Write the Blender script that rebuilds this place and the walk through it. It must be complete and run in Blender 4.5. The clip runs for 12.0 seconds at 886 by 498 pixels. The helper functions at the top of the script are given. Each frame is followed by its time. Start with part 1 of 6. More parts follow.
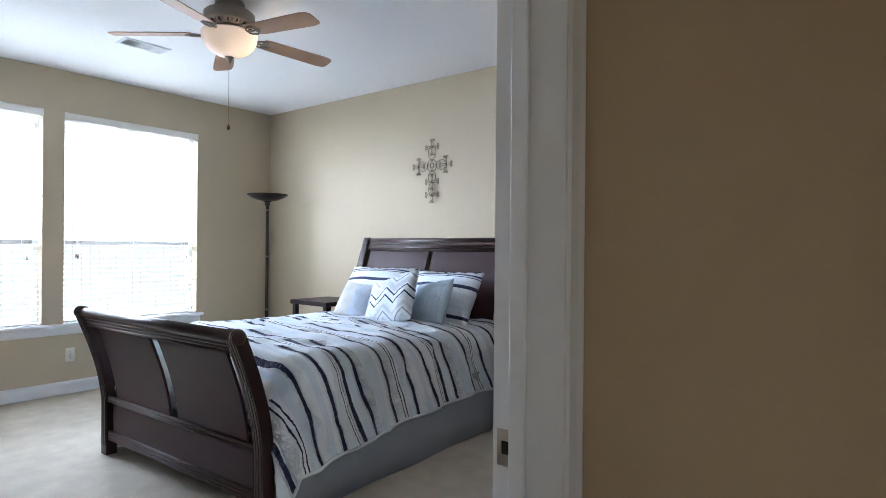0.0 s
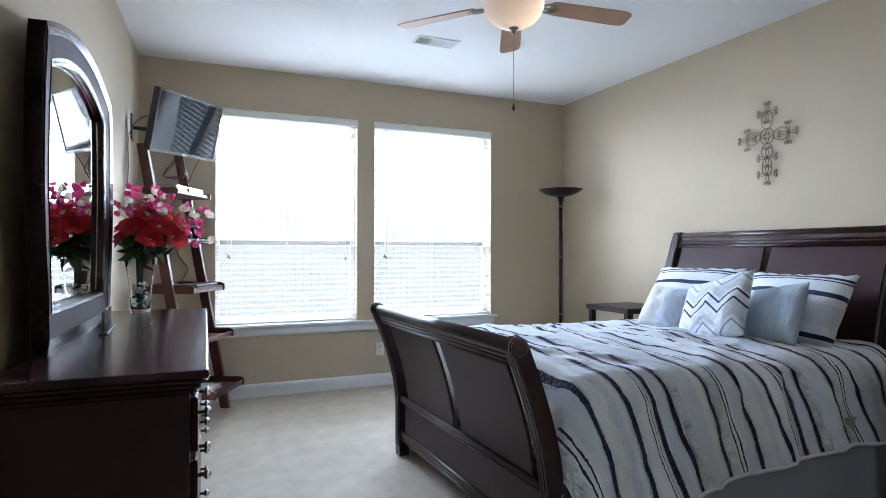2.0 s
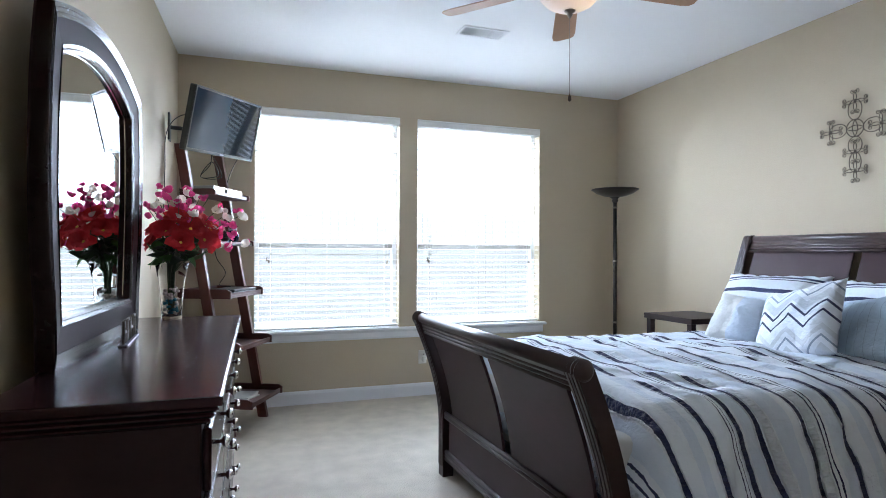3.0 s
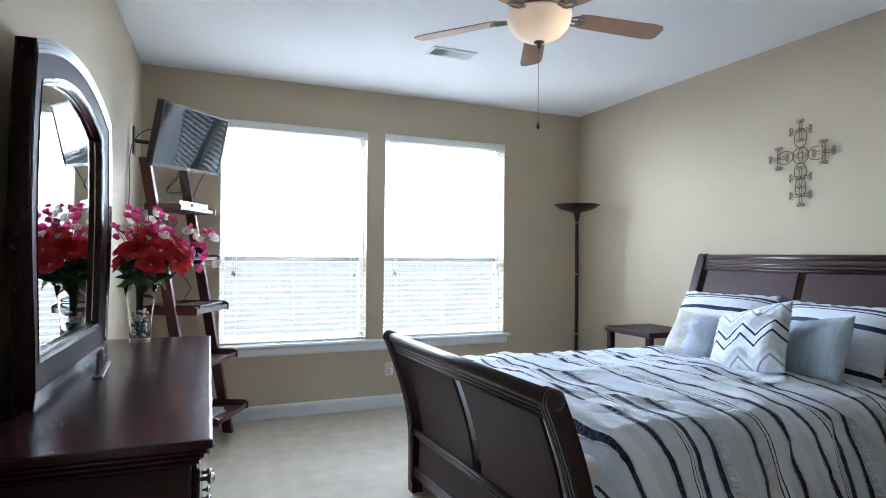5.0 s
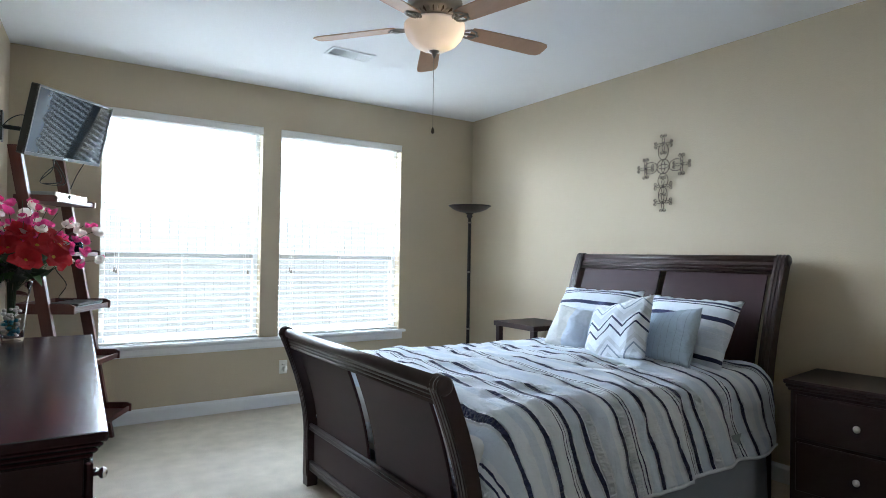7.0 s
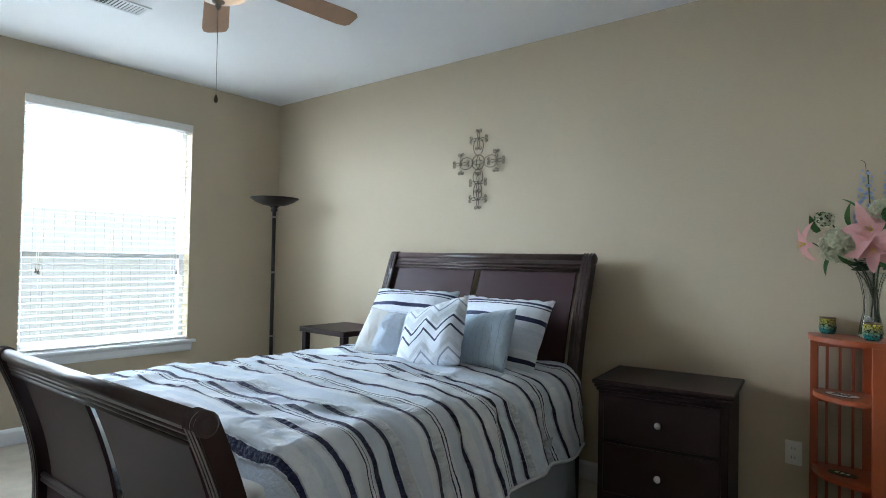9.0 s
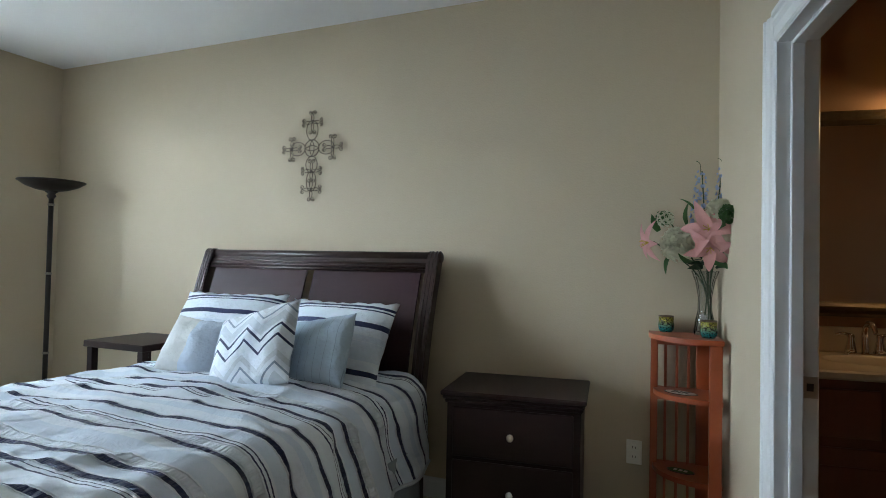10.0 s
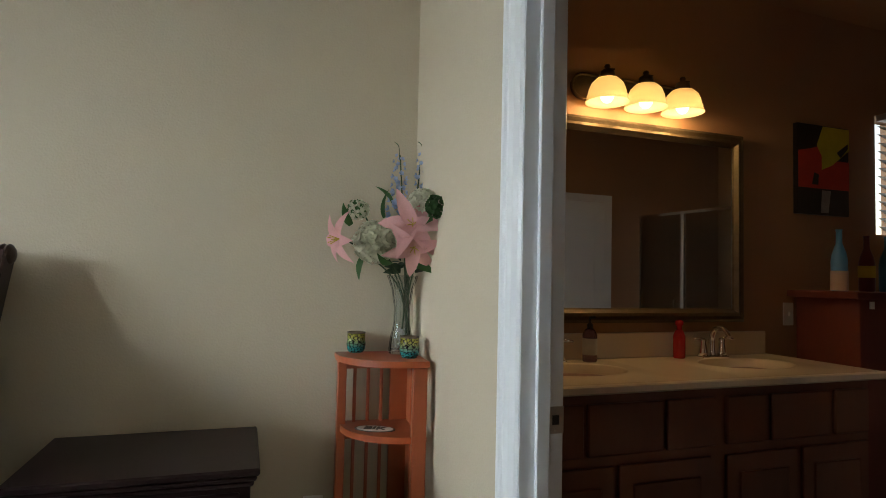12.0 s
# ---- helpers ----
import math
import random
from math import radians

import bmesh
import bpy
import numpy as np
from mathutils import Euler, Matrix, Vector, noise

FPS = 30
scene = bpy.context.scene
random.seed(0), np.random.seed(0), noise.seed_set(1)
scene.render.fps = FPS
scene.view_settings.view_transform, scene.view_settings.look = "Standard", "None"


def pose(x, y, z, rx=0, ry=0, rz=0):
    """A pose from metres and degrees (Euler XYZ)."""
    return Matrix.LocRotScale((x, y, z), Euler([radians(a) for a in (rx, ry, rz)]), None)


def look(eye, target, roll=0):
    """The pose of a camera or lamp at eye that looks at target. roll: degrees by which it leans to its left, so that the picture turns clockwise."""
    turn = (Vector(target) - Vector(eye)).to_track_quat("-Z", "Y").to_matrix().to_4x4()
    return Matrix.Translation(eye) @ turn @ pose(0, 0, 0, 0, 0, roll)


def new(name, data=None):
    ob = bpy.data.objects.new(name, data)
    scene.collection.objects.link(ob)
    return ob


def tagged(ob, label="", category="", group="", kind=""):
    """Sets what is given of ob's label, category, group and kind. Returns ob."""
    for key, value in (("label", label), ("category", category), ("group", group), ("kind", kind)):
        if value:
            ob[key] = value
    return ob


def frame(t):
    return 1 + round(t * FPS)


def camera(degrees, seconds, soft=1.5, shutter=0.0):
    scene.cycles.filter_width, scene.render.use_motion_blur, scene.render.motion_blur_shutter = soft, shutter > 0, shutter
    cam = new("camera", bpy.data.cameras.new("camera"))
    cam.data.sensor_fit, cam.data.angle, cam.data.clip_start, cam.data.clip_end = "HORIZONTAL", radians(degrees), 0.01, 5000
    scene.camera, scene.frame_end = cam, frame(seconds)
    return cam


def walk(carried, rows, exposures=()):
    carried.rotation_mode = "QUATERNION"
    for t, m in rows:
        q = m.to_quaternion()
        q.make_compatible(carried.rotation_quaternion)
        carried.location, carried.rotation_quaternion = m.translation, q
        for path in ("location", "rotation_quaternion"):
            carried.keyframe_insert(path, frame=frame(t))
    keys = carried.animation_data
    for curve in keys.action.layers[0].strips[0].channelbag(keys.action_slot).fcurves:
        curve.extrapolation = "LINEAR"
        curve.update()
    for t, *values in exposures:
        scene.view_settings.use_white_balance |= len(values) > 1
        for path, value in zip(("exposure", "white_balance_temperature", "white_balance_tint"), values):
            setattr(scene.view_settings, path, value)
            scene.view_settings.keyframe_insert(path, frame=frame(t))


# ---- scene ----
cam = camera(74.4, 12.0, soft=0.9)
PATH = [
    (0, (0.375, 0.416, 1.263), (-0.858, 1.99, 1.261), 0.5),
    (0.5, (0.255, 0.547, 1.23), (-1.198, 1.921, 1.231), 0.1),
    (1, (0.095, 0.652, 1.231), (-1.542, 1.801, 1.235), 0.1),
    (1.5, (0.006, 0.744, 1.218), (-1.761, 1.681, 1.227), 0.0),
    (2, (-0.106, 0.805, 1.203), (-1.942, 1.597, 1.215), -0.0),
    (2.5, (-0.249, 0.852, 1.202), (-2.123, 1.552, 1.216), -0.0),
    (3, (-0.352, 0.884, 1.217), (-2.242, 1.539, 1.236), 0.2),
    (5, (-0.311, 0.804, 1.322), (-2.151, 1.587, 1.346), 0.5),
    (5.5, (-0.277, 0.768, 1.329), (-2.087, 1.62, 1.352), 0.6),
    (6, (-0.236, 0.749, 1.328), (-2.012, 1.668, 1.351), 0.7),
    (6.5, (-0.2, 0.744, 1.323), (-1.935, 1.737, 1.345), 0.7),
    (6.7, (-0.192, 0.744, 1.321), (-1.905, 1.776, 1.343), 0.8),
    (8.5, (-0.346, 0.937, 1.3), (-1.745, 2.365, 1.334), 1.0),
    (9, (-0.457, 1.072, 1.303), (-1.723, 2.62, 1.339), 1.1),
    (9.5, (-0.563, 1.214, 1.293), (-1.624, 2.909, 1.335), 1.3),
    (10, (-0.695, 1.375, 1.292), (-1.471, 3.217, 1.341), 1.2),
    (10.5, (-0.796, 1.609, 1.288), (-1.297, 3.545, 1.346), 1.3),
    (11, (-0.868, 1.802, 1.286), (-1.134, 3.783, 1.363), 1.5),
    (11.5, (-0.915, 1.943, 1.29), (-0.853, 3.94, 1.381), 1.3),
    (12, (-0.922, 2.104, 1.281), (-0.52, 4.061, 1.376), 1.3),
]
walk(cam, [(t, look(eye, target, roll)) for t, eye, target, roll in PATH],
     exposures=((0, 0.30, 6260, 12), (0.8, 0.12, 6220, 12), (3, 0.06, 6200, 12), (6.7, 0.02, 6320, 8), (8.5, -0.06, 6400, 6), (9.5, -0.18, 6470, 5), (10.5, -0.36, 6680, 3), (11.3, -0.38, 7020, 5), (12, -0.18, 7180, 6)))

# ---- light and world ----
world = bpy.data.worlds.new("world")
scene.world = world
world.use_nodes = True
sky = world.node_tree.nodes.new("ShaderNodeTexSky")
sky.sky_type, sky.sun_disc = "NISHITA", False
sky.sun_elevation, sky.sun_rotation = radians(35), radians(69)
world.node_tree.links.new(sky.outputs[0], world.node_tree.nodes["Background"].inputs[0])
world.node_tree.nodes["Background"].inputs[1].default_value = 0.14

sun = new("sun", bpy.data.lights.new("sun", "SUN"))
sun.data.energy, sun.data.angle, sun.data.color = 4.0, radians(0.5), (1.0, 0.96, 0.9)
sun.matrix_world = look((8, 3, 6), (0, 0, 0))


def area_lamp(name, eye, target, w, h, watts, color):
    lamp = new(name, bpy.data.lights.new(name, "AREA"))
    lamp.data.shape, lamp.data.size, lamp.data.size_y = "RECTANGLE", w, h
    lamp.data.energy, lamp.data.color = watts, color
    lamp.matrix_world = look(eye, target)
    return lamp


def point_lamp(name, place, watts, radius, color):
    lamp = new(name, bpy.data.lights.new(name, "POINT"))
    lamp.data.energy, lamp.data.shadow_soft_size, lamp.data.color = watts, radius, color
    lamp.location = place
    return lamp


DAY = (0.75, 0.88, 1.06)
WARM = (1.0, 0.66, 0.33)
area_lamp("sky_daylight", (-8.0, 2.4, 3.8), (0, 2.4, 3.1), 10.0, 4.0, 3450, DAY)
# Unseen fill lamp, added to brighten the hall from its east end.
area_lamp("hall_daylight", (2.16, 0.3, 1.5), (0, 0.3, 1.5), 0.9, 1.2, 1.8, (1.0, 0.95, 0.88))


# ---- materials ----
def material(name, color, rough=0.5, metal=0.0, scale=20.0, vary=0.12, bump=0.0, fine=200.0, stretch=(1, 1, 1), coat=0.0, spec=0.5, thin=0.0):
    m = bpy.data.materials.new(name)
    m.use_nodes = True
    nt = m.node_tree
    b = nt.nodes["Principled BSDF"]
    b.inputs["Roughness"].default_value, b.inputs["Metallic"].default_value = rough, metal
    b.inputs["Coat Weight"].default_value = coat
    b.inputs["Coat Roughness"].default_value = 0.14
    b.inputs["Specular IOR Level"].default_value = spec
    tc, mp = nt.nodes.new("ShaderNodeTexCoord"), nt.nodes.new("ShaderNodeMapping")
    mp.inputs["Scale"].default_value = stretch
    nt.links.new(tc.outputs["Object"], mp.inputs[0])
    n1, n2 = nt.nodes.new("ShaderNodeTexNoise"), nt.nodes.new("ShaderNodeTexNoise")
    n1.inputs["Scale"].default_value, n1.inputs["Detail"].default_value = scale, 4
    n2.inputs["Scale"].default_value, n2.inputs["Detail"].default_value = fine, 3
    mix = nt.nodes.new("ShaderNodeMix")
    mix.data_type = "RGBA"
    add = nt.nodes.new("ShaderNodeMath")
    add.operation = "MULTIPLY_ADD"
    add.inputs[1].default_value = 0.35
    for n in (n1, n2):
        nt.links.new(mp.outputs[0], n.inputs["Vector"])
    nt.links.new(n2.outputs[0], add.inputs[0])
    half = nt.nodes.new("ShaderNodeMath")
    half.operation = "MULTIPLY"
    half.inputs[1].default_value = 0.65
    nt.links.new(n1.outputs[0], half.inputs[0])
    nt.links.new(half.outputs[0], add.inputs[2])
    nt.links.new(add.outputs[0], mix.inputs["Factor"])
    mix.inputs["A"].default_value = (*[c * (1 - vary) for c in color], 1)
    mix.inputs["B"].default_value = (*[min(1, c * (1 + vary)) for c in color], 1)
    nt.links.new(mix.outputs["Result"], b.inputs["Base Color"])
    if thin:
        tr, ms = nt.nodes.new("ShaderNodeBsdfTranslucent"), nt.nodes.new("ShaderNodeMixShader")
        ms.inputs[0].default_value = thin
        nt.links.new(mix.outputs["Result"], tr.inputs[0])
        nt.links.new(b.outputs[0], ms.inputs[1])
        nt.links.new(tr.outputs[0], ms.inputs[2])
        nt.links.new(ms.outputs[0], nt.nodes["Material Output"].inputs[0])
    if bump:
        bp = nt.nodes.new("ShaderNodeBump")
        bp.inputs["Strength"].default_value, bp.inputs["Distance"].default_value = bump, 0.004
        nt.links.new(n2.outputs[0], bp.inputs["Height"])
        nt.links.new(bp.outputs[0], b.inputs["Normal"])
    return m


WALL = material("beige_wall_paint", (0.53, 0.446, 0.322), 0.75, scale=1.3, vary=0.05, bump=0.35, fine=130)
BATHWALL = material("tan_bath_paint", (0.40, 0.225, 0.125), 0.7, scale=1.5, vary=0.06, bump=0.3, fine=130)
CEIL = material("white_ceiling_paint", (0.88, 0.885, 0.89), 0.9, scale=2, vary=0.03, bump=0.4, fine=90)
TRIM = material("white_trim_paint", (0.78, 0.79, 0.80), 0.35, scale=6, vary=0.03, bump=0.05, fine=60)
CARPET = material("cream_carpet", (0.60, 0.54, 0.455), 0.95, scale=8, vary=0.34, bump=1.0, fine=170)
TILE = material("bath_tile", (0.35, 0.29, 0.22), 0.4, scale=4, vary=0.1)
ESPRESSO = material("espresso_wood", (0.032, 0.0135, 0.0125), 0.34, scale=9, vary=0.35, fine=60, stretch=(1, 1, 0.25), coat=0.2)
PANEL = material("espresso_panel", (0.040, 0.0165, 0.020), 0.42, scale=7, vary=0.35, fine=50, stretch=(0.3, 1, 1), spec=0.22)
DRESSWOOD = material("polished_cherry_dark", (0.026, 0.0095, 0.011), 0.2, scale=8, vary=0.45, fine=50, stretch=(0.2, 1, 1), coat=0.0, spec=0.22)
# Same wood as DRESSWOOD; its sheen is cut to imitate shade on the sides.
DRESSBODY = material("shade_dulled_cherry", (0.024, 0.011, 0.0115), 0.42, scale=8, vary=0.35, fine=50, stretch=(0.2, 1, 1), spec=0.14)
FRAMEWOOD = material("satin_mirror_frame_wood", (0.026, 0.0115, 0.0125), 0.5, scale=8, vary=0.4, fine=50, spec=0.04)
REEDWOOD = material("glossy_reeded_wood", (0.018, 0.007, 0.008), 0.2, scale=8, vary=0.4, fine=50, spec=0.4)
NSWOOD = material("nightstand_wood", (0.019, 0.008, 0.008), 0.42, scale=8, vary=0.3, fine=50, stretch=(0.25, 1, 1), spec=0.25)
LADDERWOOD = material("mahogany_shelf_wood", (0.09, 0.022, 0.017), 0.4, scale=8, vary=0.3, fine=60, stretch=(1, 0.3, 0.3), coat=0.2)
ORANGEWOOD = material("orange_stained_wood", (0.33, 0.068, 0.02), 0.42, scale=9, vary=0.25, fine=70, stretch=(1, 1, 0.25), coat=0.2)
VANITYWOOD = material("vanity_wood", (0.16, 0.05, 0.022), 0.42, scale=8, vary=0.25, fine=60, stretch=(1, 1, 0.2), coat=0.15)
BLADE = material("oak_fan_blade", (0.42, 0.245, 0.15), 0.5, scale=9, vary=0.25, fine=70, stretch=(0.15, 1, 1))
PEWTER = material("brushed_pewter", (0.30, 0.27, 0.24), 0.38, 0.85, scale=30, vary=0.15)
CHROME = material("chrome", (0.75, 0.74, 0.72), 0.12, 1.0, vary=0.03)
NICKEL = material("satin_nickel", (0.55, 0.52, 0.48), 0.3, 1.0, vary=0.08)
IRON = material("bronze_wire", (0.085, 0.062, 0.045), 0.5, 0.6, scale=60, vary=0.3)
LAMPBLACK = material("dark_bronze_lamp", (0.018, 0.013, 0.012), 0.4, 0.3, vary=0.2)
BLACK = material("black_plastic", (0.012, 0.012, 0.013), 0.3, vary=0.1)
SCREEN = material("tv_screen", (0.006, 0.014, 0.026), 0.06, vary=0.05, spec=0.28)
# White sash vinyl; the rail's backlit shade is put into this grey.
RAIL_SHADE = material("backlit_shade_sash_vinyl", (0.30, 0.29, 0.27), 0.5, vary=0.04)
SLAT = material("white_blind_slat", (0.84, 0.83, 0.79), 0.4, vary=0.02)
PLASTIC = material("white_plate_plastic", (0.78, 0.76, 0.70), 0.4, vary=0.03)
SKIRT = material("blue_grey_bed_skirt", (0.33, 0.37, 0.43), 0.9, scale=6, vary=0.08, bump=0.3, fine=500)
MATTRESS = material("mattress_ticking", (0.7, 0.7, 0.7), 0.9, vary=0.05)
COUNTER = material("cultured_marble_counter", (0.70, 0.60, 0.48), 0.22, scale=6, vary=0.06)
GOLDFRAME = material("antique_gold_frame", (0.13, 0.092, 0.052), 0.45, 0.6, scale=45, vary=0.4, bump=0.3, fine=120)
DARKLEAF = material("dark_leaf_green", (0.022, 0.055, 0.022), 0.55, scale=30, vary=0.4)
LEAF = material("leaf_green", (0.05, 0.13, 0.035), 0.5, scale=30, vary=0.3, thin=0.45)
STEM = material("stem_green", (0.04, 0.075, 0.03), 0.6, scale=30, vary=0.3)
RED = material("red_silk_petal", (0.56, 0.03, 0.04), 0.7, scale=25, vary=0.3, thin=0.45)
ORANGE = material("orange_silk_petal", (0.75, 0.17, 0.03), 0.7, scale=25, vary=0.3, thin=0.45)
MAGENTA = material("magenta_silk_petal", (0.70, 0.08, 0.27), 0.7, scale=25, vary=0.3, thin=0.45)
WHITEPETAL = material("white_silk_petal", (0.85, 0.80, 0.74), 0.7, scale=25, vary=0.1, thin=0.45)
PINK = material("pink_lily_petal", (0.74, 0.40, 0.39), 0.65, scale=18, vary=0.2, thin=0.45)
CREAM = material("cream_hydrangea_petal", (0.68, 0.68, 0.52), 0.7, scale=30, vary=0.12, thin=0.45)
BLUEPETAL = material("blue_delphinium_petal", (0.36, 0.43, 0.60), 0.7, scale=40, vary=0.3, thin=0.45)
YELLOW = material("yellow_stamen", (0.6, 0.42, 0.05), 0.6)
STONE = material("white_vase_stones", (0.55, 0.53, 0.50), 0.3, scale=40, vary=0.4)
TEALSTONE = material("teal_vase_stones", (0.05, 0.22, 0.30), 0.25, scale=40, vary=0.5)
SILVER = material("silver_player_casing", (0.34, 0.36, 0.39), 0.4, 0.5, vary=0.08)
PAPER = material("printed_paper", (0.6, 0.6, 0.58), 0.7, scale=30, vary=0.3)
HALL = material("hall_wall_paint", (0.48, 0.37, 0.235), 0.75, scale=1.3, vary=0.05, bump=0.35, fine=130)
REDPLASTIC = material("red_bottle_plastic", (0.5, 0.02, 0.03), 0.25, vary=0.1)
GRASS = material("lawn", (0.06, 0.11, 0.03), 0.95, scale=3, vary=0.4, bump=0.8, fine=60)
FENCE = material("white_vinyl_fence", (0.60, 0.65, 0.70), 0.85, scale=6, vary=0.08, stretch=(1, 1, 0.2))


def glass_material(name, color, rough=0.02, ior=1.45):
    m = bpy.data.materials.new(name)
    m.use_nodes = True
    b = m.node_tree.nodes["Principled BSDF"]
    b.inputs["Base Color"].default_value = (*color, 1)
    b.inputs["Transmission Weight"].default_value, b.inputs["Roughness"].default_value = 1.0, rough
    b.inputs["IOR"].default_value = ior
    return m


GLASS = glass_material("clear_glass", (0.98, 0.99, 0.99), 0.0, 1.1)
CRYSTAL = glass_material("cut_crystal", (0.86, 0.90, 0.91), 0.03, 1.45)
PANE = glass_material("window_glass", (1, 1, 1), 0.0, 1.02)
SHOWER = glass_material("shower_glass", (0.75, 0.8, 0.8), 0.05, 1.1)
BLUEGLASS = glass_material("blue_glass", (0.03, 0.16, 0.42), 0.1)
PURPLE = glass_material("violet_soap_glass", (0.35, 0.22, 0.35), 0.15)

MESH = bpy.data.materials.new("insect_screen_mesh")
MESH.use_nodes = True
_t, _x = MESH.node_tree.nodes.new("ShaderNodeBsdfTransparent"), MESH.node_tree.nodes.new("ShaderNodeMixShader")
MESH.node_tree.nodes["Principled BSDF"].inputs["Base Color"].default_value = (0.12, 0.12, 0.12, 1)
_x.inputs[0].default_value = 0.13
MESH.node_tree.links.new(_t.outputs[0], _x.inputs[1])
MESH.node_tree.links.new(MESH.node_tree.nodes["Principled BSDF"].outputs[0], _x.inputs[2])
MESH.node_tree.links.new(_x.outputs[0], MESH.node_tree.nodes["Material Output"].inputs[0])

MIRROR = bpy.data.materials.new("mirror_glass")
MIRROR.use_nodes = True
_b = MIRROR.node_tree.nodes["Principled BSDF"]
_b.inputs["Base Color"].default_value = (0.86, 0.88, 0.88, 1)
_b.inputs["Metallic"].default_value, _b.inputs["Roughness"].default_value = 1.0, 0.01


def lamp_glass(name, color, glow, strength):
    """Frosted lamp glass, lit from inside by its bulb."""
    m = bpy.data.materials.new(name)
    m.use_nodes = True
    nt = m.node_tree
    b = nt.nodes["Principled BSDF"]
    b.inputs["Base Color"].default_value, b.inputs["Roughness"].default_value = (*color, 1), 0.35
    b.inputs["Emission Color"].default_value, b.inputs["Emission Strength"].default_value = (*glow, 1), strength
    tr, mix = nt.nodes.new("ShaderNodeBsdfTranslucent"), nt.nodes.new("ShaderNodeMixShader")
    tr.inputs[0].default_value = (*color, 1)
    mix.inputs[0].default_value = 0.6
    nt.links.new(b.outputs[0], mix.inputs[1])
    nt.links.new(tr.outputs[0], mix.inputs[2])
    nt.links.new(mix.outputs[0], nt.nodes["Material Output"].inputs[0])
    return m


BOWLGLASS = lamp_glass("alabaster_fan_bowl", (0.76, 0.71, 0.70), (1.0, 0.8, 0.65), 0.03)
SHADEGLASS = lamp_glass("alabaster_vanity_shade", (0.9, 0.8, 0.62), (1.0, 0.66, 0.3), 0.28)
BULB = bpy.data.materials.new("lit_bulb")
BULB.use_nodes = True
_b = BULB.node_tree.nodes["Principled BSDF"]
_b.inputs["Emission Color"].default_value, _b.inputs["Emission Strength"].default_value = (1.0, 0.75, 0.4, 1), 6.0

NAVY, WHITE, ICE = (0.012, 0.023, 0.092), (0.81, 0.87, 0.95), (0.70, 0.785, 0.90)


